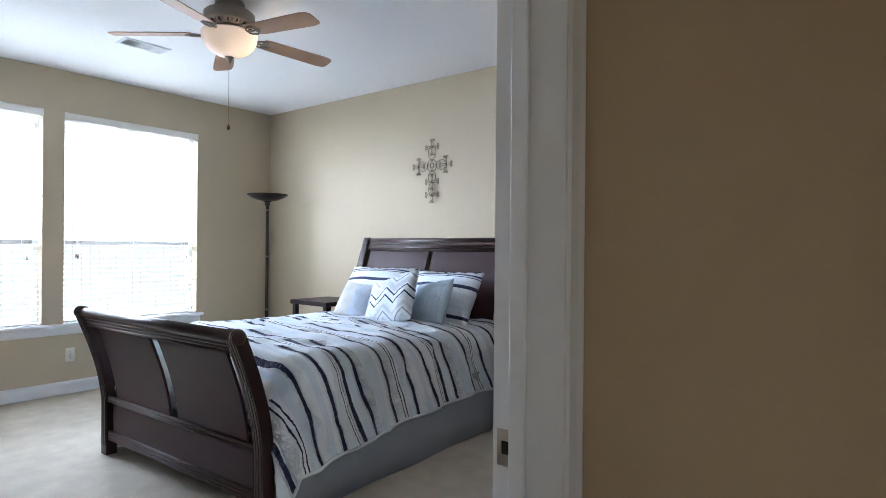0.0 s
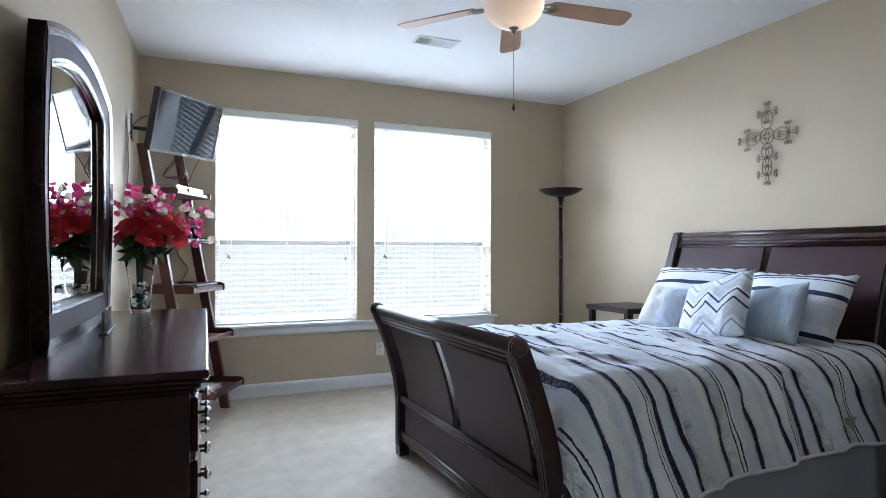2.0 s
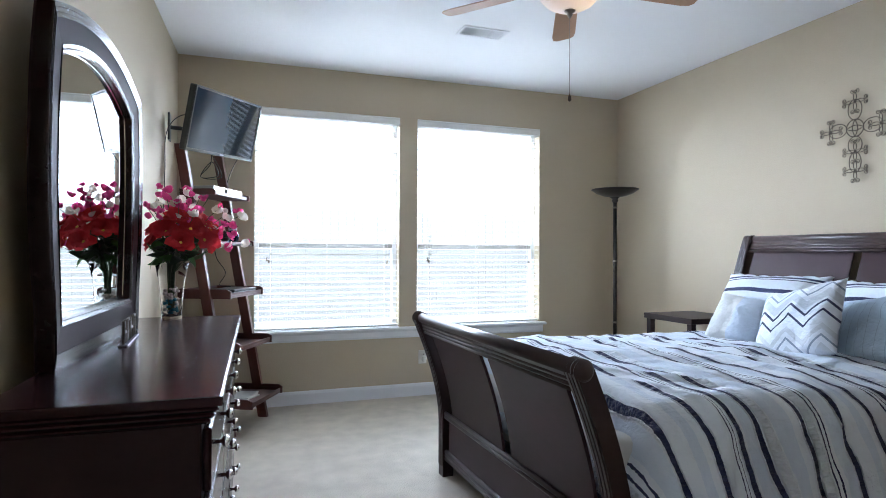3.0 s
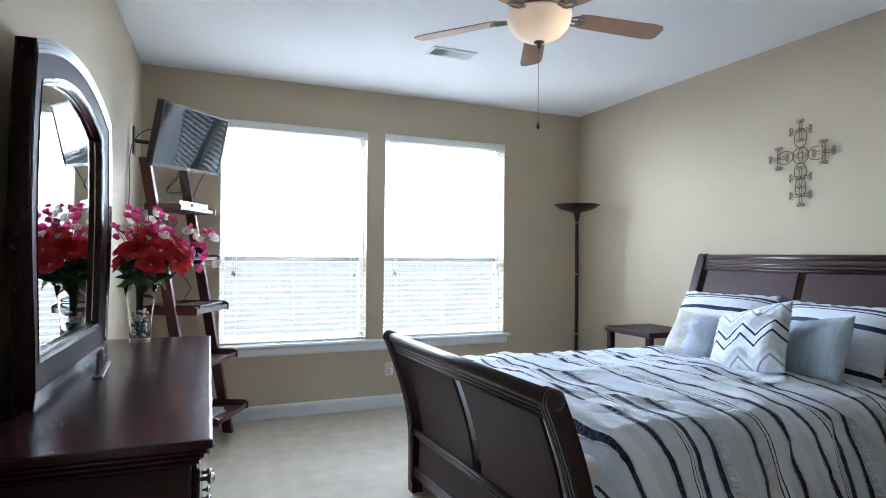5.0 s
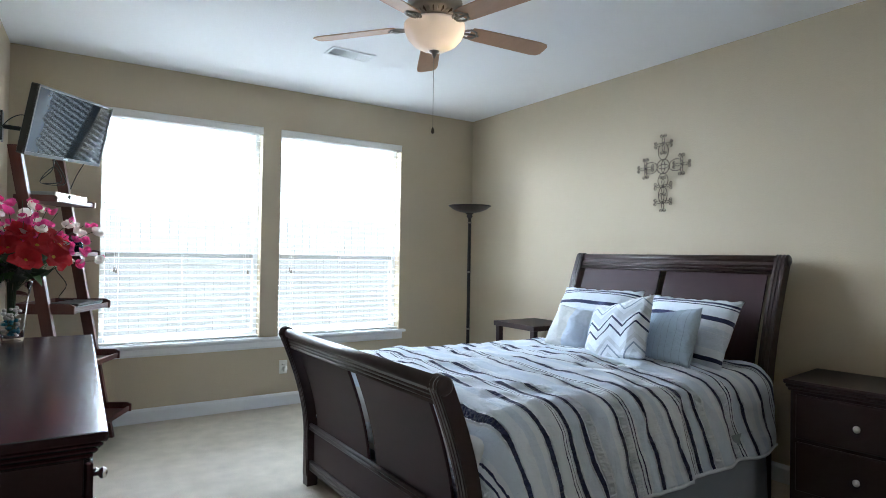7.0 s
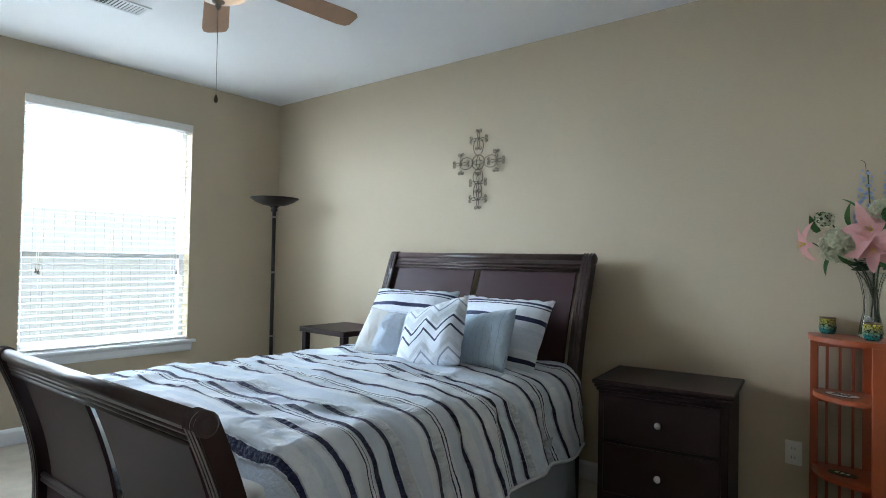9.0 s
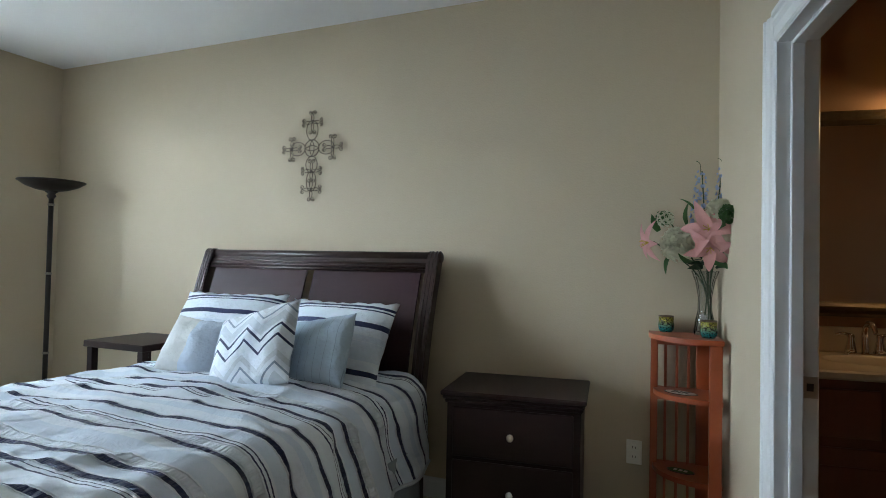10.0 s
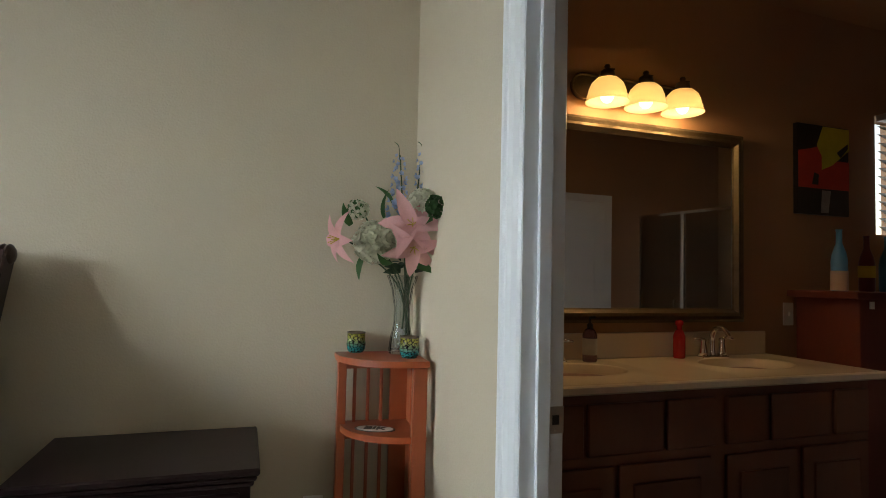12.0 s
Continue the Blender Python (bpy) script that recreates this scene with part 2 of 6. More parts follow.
def banded(name, axis, period, bands, wobble=0.012, base=WHITE, crinkle=True, wscale=3.0, fold=False):
    """Cloth with woven bands across one axis; bands: (start, end, colour) in parts of the period."""
    m = bpy.data.materials.new(name)
    m.use_nodes = True
    nt = m.node_tree
    b = nt.nodes["Principled BSDF"]
    b.inputs["Roughness"].default_value = 0.9
    b.inputs["Sheen Weight"].default_value = 0.15
    tc, sep = nt.nodes.new("ShaderNodeTexCoord"), nt.nodes.new("ShaderNodeSeparateXYZ")
    nt.links.new(tc.outputs["Object"], sep.inputs[0])
    ns = nt.nodes.new("ShaderNodeTexNoise")
    ns.inputs["Scale"].default_value, ns.inputs["Detail"].default_value = wscale, 3
    nt.links.new(tc.outputs["Object"], ns.inputs["Vector"])
    a = nt.nodes.new("ShaderNodeMath")
    a.operation = "MULTIPLY_ADD"
    a.inputs[1].default_value = wobble * 2
    nt.links.new(ns.outputs[0], a.inputs[0])
    nt.links.new(sep.outputs["XYZ".index(axis)], a.inputs[2])
    if fold:
        low, slant = nt.nodes.new("ShaderNodeMath"), nt.nodes.new("ShaderNodeMath")
        low.operation, slant.operation = "SUBTRACT", "MULTIPLY_ADD"
        low.inputs[1].default_value, slant.inputs[1].default_value = 0.5, 0.30
        nt.links.new(sep.outputs[2], low.inputs[0])
        nt.links.new(low.outputs[0], slant.inputs[0])
        nt.links.new(sep.outputs[1], slant.inputs[2])
        nt.links.new(slant.outputs[0], a.inputs[2])
    d = nt.nodes.new("ShaderNodeMath")
    d.operation = "DIVIDE"
    d.inputs[1].default_value = period
    nt.links.new(a.outputs[0], d.inputs[0])
    f = nt.nodes.new("ShaderNodeMath")
    f.operation = "FRACT"
    nt.links.new(d.outputs[0], f.inputs[0])
    ramp = nt.nodes.new("ShaderNodeValToRGB")
    r = ramp.color_ramp
    r.interpolation = "CONSTANT"
    r.elements[0].color = (*base, 1)
    r.elements.remove(r.elements[1])
    for lo, hi, col in bands:
        e = r.elements.new(lo)
        e.color = (*col, 1)
        e = r.elements.new(hi)
        e.color = (*base, 1)
    nt.links.new(f.outputs[0], ramp.inputs[0])
    fine = nt.nodes.new("ShaderNodeTexNoise")
    fine.inputs["Scale"].default_value = 45
    fine.inputs["Detail"].default_value = 4
    nt.links.new(tc.outputs["Object"], fine.inputs["Vector"])
    tint = nt.nodes.new("ShaderNodeMix")
    tint.data_type, tint.blend_type = "RGBA", "MULTIPLY"
    tint.inputs["Factor"].default_value = 0.16
    nt.links.new(ramp.outputs[0], tint.inputs["A"])
    nt.links.new(fine.outputs[0], tint.inputs["B"])
    nt.links.new(tint.outputs["Result"], b.inputs["Base Color"])
    if fold:
        edge, more = nt.nodes.new("ShaderNodeTexNoise"), nt.nodes.new("ShaderNodeMath")
        edge.inputs["Scale"].default_value, edge.inputs["Detail"].default_value = 70, 2
        nt.links.new(tc.outputs["Object"], edge.inputs["Vector"])
        more.operation = "MULTIPLY_ADD"
        more.inputs[1].default_value = 0.007
        nt.links.new(edge.outputs[0], more.inputs[0])
        nt.links.new(a.outputs[0], more.inputs[2])
        nt.links.new(more.outputs[0], d.inputs[0])
        fine.inputs["Scale"].default_value, fine.inputs["Detail"].default_value, fine.inputs["Distortion"].default_value = 11, 7, 0.5
        tint.inputs["Factor"].default_value = 0.10
        gather, rungs, squeeze, lift = nt.nodes.new("ShaderNodeValToRGB"), nt.nodes.new("ShaderNodeTexNoise"), nt.nodes.new("ShaderNodeMapping"), nt.nodes.new("ShaderNodeMath")
        squeeze.inputs["Scale"].default_value = (62, 7, 62)
        nt.links.new(tc.outputs["Object"], squeeze.inputs[0])
        nt.links.new(squeeze.outputs[0], rungs.inputs["Vector"])
        rungs.inputs["Scale"].default_value, rungs.inputs["Detail"].default_value = 1.0, 2
        g = gather.color_ramp
        g.elements[0].color, g.elements[1].position, g.elements[1].color = (0.1, 0.1, 0.1, 1), 0.999, (0.1, 0.1, 0.1, 1)
        for lo, hi in ((0.118, 0.152), (0.232, 0.266), (0.28, 0.32), (0.50, 0.536), (0.55, 0.60), (0.73, 0.764), (0.945, 0.98)):
            for at, v in ((lo - 0.004, 0.1), (lo, 1.0), (hi, 1.0), (hi + 0.004, 0.1)):
                if at > 0:
                    g.elements.new(at).color = (v, v, v, 1)
        nt.links.new(f.outputs[0], gather.inputs[0])
        lift.operation = "MULTIPLY"
        nt.links.new(gather.outputs[0], lift.inputs[0])
        nt.links.new(rungs.outputs[0], lift.inputs[1])
    if crinkle:
        bp = nt.nodes.new("ShaderNodeBump")
        bp.inputs["Strength"].default_value, bp.inputs["Distance"].default_value = 0.7, (0.026 if fold else 0.01)
        nt.links.new(fine.outputs[0], bp.inputs["Height"])
        nt.links.new(bp.outputs[0], b.inputs["Normal"])
        if fold:
            ruck = nt.nodes.new("ShaderNodeBump")
            ruck.inputs["Strength"].default_value, ruck.inputs["Distance"].default_value = 1.0, 0.032
            nt.links.new(lift.outputs[0], ruck.inputs["Height"])
            nt.links.new(bp.outputs[0], ruck.inputs["Normal"])
            nt.links.new(ruck.outputs[0], b.inputs["Normal"])
    return m


QUILT = banded("striped_comforter_cloth", "Y", 0.79, [
    (0.074, 0.080, NAVY), (0.094, 0.100, NAVY), (0.121, 0.149, NAVY), (0.165, 0.225, ICE), (0.235, 0.263, NAVY), (0.33, 0.43, ICE), (0.505, 0.533, NAVY),
    (0.612, 0.618, NAVY), (0.636, 0.642, NAVY), (0.66, 0.72, ICE), (0.733, 0.761, NAVY), (0.85, 0.90, ICE), (0.948, 0.976, NAVY)], wobble=0.028, wscale=2.6, fold=True)
SHAM = banded("striped_sham_cloth", "Y", 0.60, [
    (0.0, 0.05, ICE), (0.117, 0.160, NAVY), (0.262, 0.277, NAVY), (0.292, 0.315, NAVY), (0.735, 0.775, NAVY), (0.85, 0.999, ICE)], wobble=0.008)
# Pleats are not modelled; their crease shade is drawn as darker blue lines.
PLEAT = banded("pleat_shade_blue_cloth", "X", 0.045, [(0.0, 0.06, (0.36, 0.45, 0.56))], wobble=0.002, base=(0.50, 0.62, 0.74))
PALE = banded("pale_blue_cloth", "X", 0.8, [(0.0, 0.5, (0.63, 0.72, 0.83))], wobble=0.01, base=(0.72, 0.73, 0.72))


def zigzag(name):
    m = banded(name, "Y", 0.31, [(0.02, 0.07, NAVY), (0.22, 0.27, NAVY), (0.33, 0.50, (0.62, 0.68, 0.75)), (0.60, 0.64, (0.30, 0.38, 0.48)), (0.72, 0.82, (0.66, 0.71, 0.77))], wobble=0.004)
    nt = m.node_tree
    sep = next(n for n in nt.nodes if n.bl_idname == "ShaderNodeSeparateXYZ")
    wob = next(n for n in nt.nodes if n.bl_idname == "ShaderNodeMath" and n.operation == "MULTIPLY_ADD")
    pp, ad = nt.nodes.new("ShaderNodeMath"), nt.nodes.new("ShaderNodeMath")
    pp.operation, ad.operation = "PINGPONG", "ADD"
    pp.inputs[1].default_value = 0.085
    nt.links.new(sep.outputs[0], pp.inputs[0])
    nt.links.new(pp.outputs[0], ad.inputs[0])
    nt.links.new(sep.outputs[1], ad.inputs[1])
    nt.links.new(ad.outputs[0], wob.inputs[2])
    return m


CHEVRON = zigzag("chevron_cloth")


# ---- mesh helpers ----
def finish(name, bm, mat, parent=None, label="", smooth=False):
    me = bpy.data.meshes.new(name)
    bmesh.ops.recalc_face_normals(bm, faces=bm.faces)
    bm.to_mesh(me)
    bm.free()
    me.materials.append(mat)
    if smooth:
        me.polygons.foreach_set("use_smooth", [True] * len(me.polygons))
    ob = new(name, me)
    ob.parent = parent
    if label:
        ob["label"] = label
    return ob


def part(name, bm, mat, parent, label="", smooth=False):
    return finish(name, bm, mat, parent, label, smooth)


def base(name, place, label, category, group="", turn=0.0):
    """The empty that holds a thing's parts."""
    ob = new(name)
    ob.empty_display_size = 0.1
    ob.matrix_world = pose(*place, 0, 0, turn)
    return tagged(ob, label, category, group)


def structure(name, bm, mat, label, category, smooth=False):
    return tagged(finish(name, bm, mat, None, "", smooth), label, category, kind="structure")


def boxes(*rows, bevel=0.0, seg=1):
    """One bmesh of boxes (x0, x1, y0, y1, z0, z1)."""
    bm = bmesh.new()
    for x0, x1, y0, y1, z0, z1 in rows:
        v = [bm.verts.new(p) for p in ((x0, y0, z0), (x1, y0, z0), (x1, y1, z0), (x0, y1, z0), (x0, y0, z1), (x1, y0, z1), (x1, y1, z1), (x0, y1, z1))]
        for f in ((3, 2, 1, 0), (4, 5, 6, 7), (0, 1, 5, 4), (1, 2, 6, 5), (2, 3, 7, 6), (3, 0, 4, 7)):
            bm.faces.new([v[i] for i in f])
    if bevel:
        bmesh.ops.bevel(bm, geom=bm.edges[:], offset=bevel, segments=seg, affect="EDGES", profile=0.6)
    return bm


def prism(bm, outline, axis, lo, hi):
    """An outline of (a, b) swept along an axis: x takes (y, z), y takes (x, z), z takes (x, y)."""
    put = {"x": lambda a, b, c: (c, a, b), "y": lambda a, b, c: (a, c, b), "z": lambda a, b, c: (a, b, c)}[axis]
    p = [bm.verts.new(put(a, b, lo)) for a, b in outline]
    q = [bm.verts.new(put(a, b, hi)) for a, b in outline]
    n = len(p)
    for i in range(n):
        bm.faces.new((p[i], p[(i + 1) % n], q[(i + 1) % n], q[i]))
    bm.faces.new(p[::-1])
    bm.faces.new(q)
    return bm


def lathe(profile, seg=32, center=(0, 0, 0), bm=None, cap=True):
    """A profile of (radius, height) turned about z."""
    bm = bm or bmesh.new()
    rings = []
    for r, z in profile:
        rings.append([bm.verts.new((center[0] + r * math.cos(2 * math.pi * i / seg), center[1] + r * math.sin(2 * math.pi * i / seg), center[2] + z)) for i in range(seg)])
    for a, b in zip(rings, rings[1:]):
        for i in range(seg):
            bm.faces.new((a[i], a[(i + 1) % seg], b[(i + 1) % seg], b[i]))
    if cap:
        bm.faces.new(rings[0][::-1])
        bm.faces.new(rings[-1])
    return bm


def tube(points, radius, seg=8, bm=None, ends=None):
    """A round rod along points; ends: radii at start and end, if it tapers."""
    bm = bm or bmesh.new()
    pts = [Vector(p) for p in points]
    rings, up = [], Vector((0.13, 0.27, 0.95))
    for i, p in enumerate(pts):
        t = (pts[min(i + 1, len(pts) - 1)] - pts[max(i - 1, 0)]).normalized()
        u = t.cross(up)
        u = (u if u.length > 1e-3 else t.cross(Vector((1, 0, 0)))).normalized()
        w = t.cross(u)
        r = radius if ends is None else ends[0] + (ends[1] - ends[0]) * i / (len(pts) - 1)
        rings.append([bm.verts.new(p + r * (math.cos(2 * math.pi * k / seg) * u + math.sin(2 * math.pi * k / seg) * w)) for k in range(seg)])
    for a, b in zip(rings, rings[1:]):
        for i in range(seg):
            bm.faces.new((a[i], a[(i + 1) % seg], b[(i + 1) % seg], b[i]))
    bm.faces.new(rings[0][::-1])
    bm.faces.new(rings[-1])
    return bm


def ball(bm, place, r, sx=1, sy=1, sz=1, seg=10):
    bmesh.ops.create_uvsphere(bm, u_segments=seg, v_segments=max(5, seg // 2 + 1), radius=r, matrix=Matrix.Translation(place) @ Matrix.Diagonal((sx, sy, sz, 1)))
    return bm


def moved(bm, m):
    bmesh.ops.transform(bm, matrix=m, verts=bm.verts[:])
    return bm


def wavy(amount, *p):
    return amount * noise.noise(Vector(p))


# ---- the rooms ----
XW, XE, YS, YN, ZC = -5.2, -0.57, 0.424, 4.375, 2.74
XD = -0.40
EAST = pose(XE, YN, 0, 0, 0, 8) @ Matrix.Translation((-XE, -YN, 0))
SOUTH = pose(XW, YS, 0, 0, 0, -2.5) @ Matrix.Translation((-XW, -YS, 0))
T = 0.11
structure("floor", prism(bmesh.new(), [(XW - T, 0.2), (XD + 0.05, 0.2), (XD + 0.05, 2.9), (XE + 0.03, YN + T), (XW - T, YN + T)], "z", -0.1, 0), CARPET, "cream cut-pile carpet over the bedroom floor", "carpet")
structure("ceiling", prism(bmesh.new(), [(XW - T, 0.2), (XD + 0.06, 0.2), (XD + 0.06, 2.9), (XE + 0.06, YN + T), (XW - T, YN + T)], "z", ZC, ZC + 0.1), CEIL, "white painted bedroom ceiling", "ceiling")
W1, W2, WZ = (0.985, 2.168), (2.325, 3.514), (0.592, 2.391)
structure("wall_west", boxes(
    (XW - 0.16, XW, 0.2, W1[0], 0, ZC), (XW - 0.16, XW, W1[1], W2[0], WZ[0], WZ[1]), (XW - 0.16, XW, W2[1], YN + T, 0, ZC),
    (XW - 0.16, XW, W1[0], W2[1], WZ[1], ZC), (XW - 0.16, XW, W1[0], W2[1], 0, WZ[0])), WALL, "beige painted wall with two windows", "wall")
structure("wall_north", boxes((XW, XE + T, YN, YN + T, 0, ZC)), WALL, "beige painted wall behind the bed", "wall")
structure("wall_south", moved(boxes((XW, XD + 0.02, YS - T, YS, 0, ZC)), SOUTH), WALL, "beige painted wall behind the dresser", "wall")
D1, D2, DZ, DB = (0.52, 1.62), (2.42, 3.455), 2.02, 2.015
structure("wall_east", moved(boxes((XE, XE + T, 2.02, D2[0], 0, ZC), (XE, XE + T, D2[1], YN, 0, ZC), (XE, XE + T, D2[0], D2[1], DB, ZC)), EAST), WALL, "beige painted wall with the bathroom doorway", "wall")
structure("wall_entry", boxes((XD, XD + T, 0.2, D1[0], 0, ZC), (XD, XD + T, D1[1], 2.22, 0, ZC), (XD, XD + T, D1[0], D1[1], DZ, ZC)), WALL, "beige painted wall with the entry doorway", "wall")


def baseboard(axis, fixed, lo, hi, out, m=Matrix()):
    """A skirting board with a sloped top against a wall; out: +1 or -1, the side it stands proud to."""
    o = [(fixed, 0.0), (fixed + out * 0.016, 0.0), (fixed + out * 0.016, 0.085), (fixed + out * 0.011, 0.1), (fixed + out * 0.004, 0.108), (fixed, 0.108)]
    if axis == "x":
        bm = prism(bmesh.new(), o, "x", lo, hi)
    else:
        bm = prism(bmesh.new(), o, "y", lo, hi)
    structure("baseboard", moved(bm, m), TRIM, "white painted baseboard along the wall", "baseboard")


baseboard("y", XW, YS + 0.02, YN - 0.02, 1)
baseboard("x", YN, XW + 0.02, XE - 0.02, -1)
baseboard("x", YS, XW + 0.02, XD - 0.02, 1, SOUTH)
baseboard("y", XE, D2[1] + 0.10, YN - 0.02, -1, EAST)
baseboard("y", XD, D1[1] + 0.09, 2.1, -1)


def casing(x, out, lo, hi, top, w=0.075, m=Matrix()):
    """A moulded door surround on the wall plane x, standing proud by out."""
    def section(a, s):
        return [(x, a), (x + out * 0.02, a), (x + out * 0.02, a + s * 0.014), (x + out * 0.014, a + s * 0.02), (x + out * 0.017, a + s * 0.036),
                (x + out * 0.011, a + s * 0.052), (x + out * 0.012, a + s * (w - 0.008)), (x + out * 0.006, a + s * w), (x, a + s * w)]
    bm = bmesh.new()
    prism(bm, section(hi + w, -1), "z", 0.0, top + w)
    prism(bm, section(lo - w, 1), "z", 0.0, top + w)
    head = [(px, pz) for px, pz in section(top + w, -1)]
    prism(bm, head, "y", lo, hi)
    structure("door_trim", moved(bm, m), TRIM, "white painted moulded door casing", "door casing")


def doorway(x, lo, hi, top, depth, stop, stop_w, m=Matrix()):
    """The lining of a doorway through the wall at x, with the stop at x = stop."""
    j = 0.004
    bm = boxes((x - 0.004, x + depth, hi - j, hi + 0.001, 0, top), (x - 0.004, x + depth, lo - 0.001, lo + j, 0, top), (x - 0.004, x + depth, lo, hi, top - j, top + 0.001))
    structure("door_jamb", moved(bm, m), TRIM, "white painted doorway lining", "door jamb")
    bm = boxes((stop, stop + stop_w, hi - 0.017, hi - j, 0, top - j), (stop, stop + stop_w, lo + j, lo + 0.017, 0, top - j), (stop, stop + stop_w, lo + 0.017, hi - 0.017, top - 0.017, top - j), bevel=0.003)
    structure("door_stop", moved(bm, m), TRIM, "white painted door stop strip", "door stop")


casing(XD, -1, D1[0], D1[1], DZ)
HD = 0.18
structure("hall_wall_west", boxes((XD + T, XD + HD, -1.1, D1[0], 0, ZC), (XD + T, XD + HD, D1[1], 1.8, 0, ZC), (XD + T, XD + HD, D1[0], D1[1], DZ, ZC)), HALL, "tan painted hall wall around the doorway", "wall")
casing(XD + HD, 1, D1[0], D1[1], DZ, 0.10)
doorway(XD, D1[0], D1[1], DZ, HD + 0.004, XD + 0.045, 0.045)
casing(XE, -1, D2[0], D2[1], DB, 0.095, EAST)
casing(XE + T, 1, D2[0], D2[1], DB, 0.075, EAST)
doorway(XE, D2[0], D2[1], DB, T + 0.004, XE + 0.035, 0.038, EAST)


def strike(x, y, z, k=1.0, m=Matrix()):
    th = base("strike_plate", (x, y, z), "satin nickel door strike plate on the jamb", "strike plate")
    th.matrix_world = m @ th.matrix_world
    grow = Matrix.Diagonal((1.0, 1, k, 1))
    bm = boxes((-0.022, -0.010, -0.002, 0, -0.033, 0.033), (0.010, 0.022, -0.002, 0, -0.033, 0.033), (-0.010, 0.010, -0.002, 0, -0.033, -0.012), (-0.010, 0.010, -0.002, 0, 0.012, 0.033))
    part("plate", moved(bm, grow), NICKEL, th)
    # A thin black sheet paints the dark inside of the hole.
    part("latch_hole", moved(boxes((-0.010, 0.010, -0.0008, 0, -0.012, 0.012)), grow), BLACK, th, "black sheet for the shade in the latch hole")
    for dz in (-0.024, 0.024):
        bm = lathe([(0.004, 0), (0.004, 0.001), (0.001, 0.0015)], 10)
        part("screw", moved(bm, pose(0, -0.002, dz * k, 90, 0, 0)), NICKEL, th)


strike(XD + 0.03, D1[1] - 0.004, 0.785, 1.35)
strike(XE + 0.094, D2[1] - 0.004, 0.935, 1.0, EAST)

# hall outside the bedroom
structure("hall_floor", boxes((XD + 0.05, 2.3, -1.0, 1.7, -0.1, 0)), CARPET, "cream carpet in the hall", "carpet")
structure("hall_ceiling", boxes((XD + 0.061, 2.3, -1.0, 1.8, ZC, ZC + 0.1)), CEIL, "white painted hall ceiling", "ceiling")
structure("hall_wall_north", boxes((XD + HD, 2.2, 1.69, 1.79, 0, ZC)), HALL, "tan painted hall wall beside the doorway", "wall")
# Unseen wall; its opening is made up to let the fill light in.
structure("hall_wall_east", boxes((2.1, 2.2, -1.0, -0.2, 0, ZC), (2.1, 2.2, 0.8, 1.69, 0, ZC), (2.1, 2.2, -0.2, 0.8, 2.15, ZC), (2.1, 2.2, -0.2, 0.8, 0, 0.85)), HALL, "tan painted hall wall", "wall")
structure("hall_wall_south", boxes((XD + T, 2.1, -1.1, -1.0, 0, ZC)), HALL, "tan painted hall wall", "wall")


# ---- windows ----
def window(name, lo, hi):
    y0, y1, z0, z1 = lo, hi, WZ[0], WZ[1]
    th = new(name)
    th.location = (XW, (y0 + y1) / 2, z0)
    tagged(th, "white double-hung window with bright daylight behind it", "window", kind="structure")
    h, w = z1 - z0, (y1 - y0) / 2
    xo = -0.125
    part("window_frame", boxes((xo - 0.03, xo + 0.03, -w, -w + 0.04, 0, h), (xo - 0.03, xo + 0.03, w - 0.04, w, 0, h), (xo - 0.03, xo + 0.03, -w + 0.04, w - 0.04, 0, 0.05), (xo - 0.03, xo + 0.03, -w + 0.04, w - 0.04, h - 0.05, h), bevel=0.003), TRIM, th)
    mid = 1.29 - z0
    part("meeting_rail", boxes((xo - 0.028, xo + 0.028, -w + 0.04, w - 0.04, mid - 0.02, mid + 0.02), bevel=0.003), RAIL_SHADE, th, "white sash rail, greyed to stand for its shade")
    part("insect_screen", boxes((xo - 0.024, xo - 0.022, -w + 0.04, w - 0.04, 0.05, mid - 0.016)), MESH, th, "fine grey insect screen")
    for a, b in ((0.05, mid - 0.016), (mid + 0.016, h - 0.05)):
        ob = part("pane", boxes((xo - 0.002, xo + 0.002, -w + 0.04, w - 0.04, a, b)), PANE, th)
        ob.visible_shadow = False


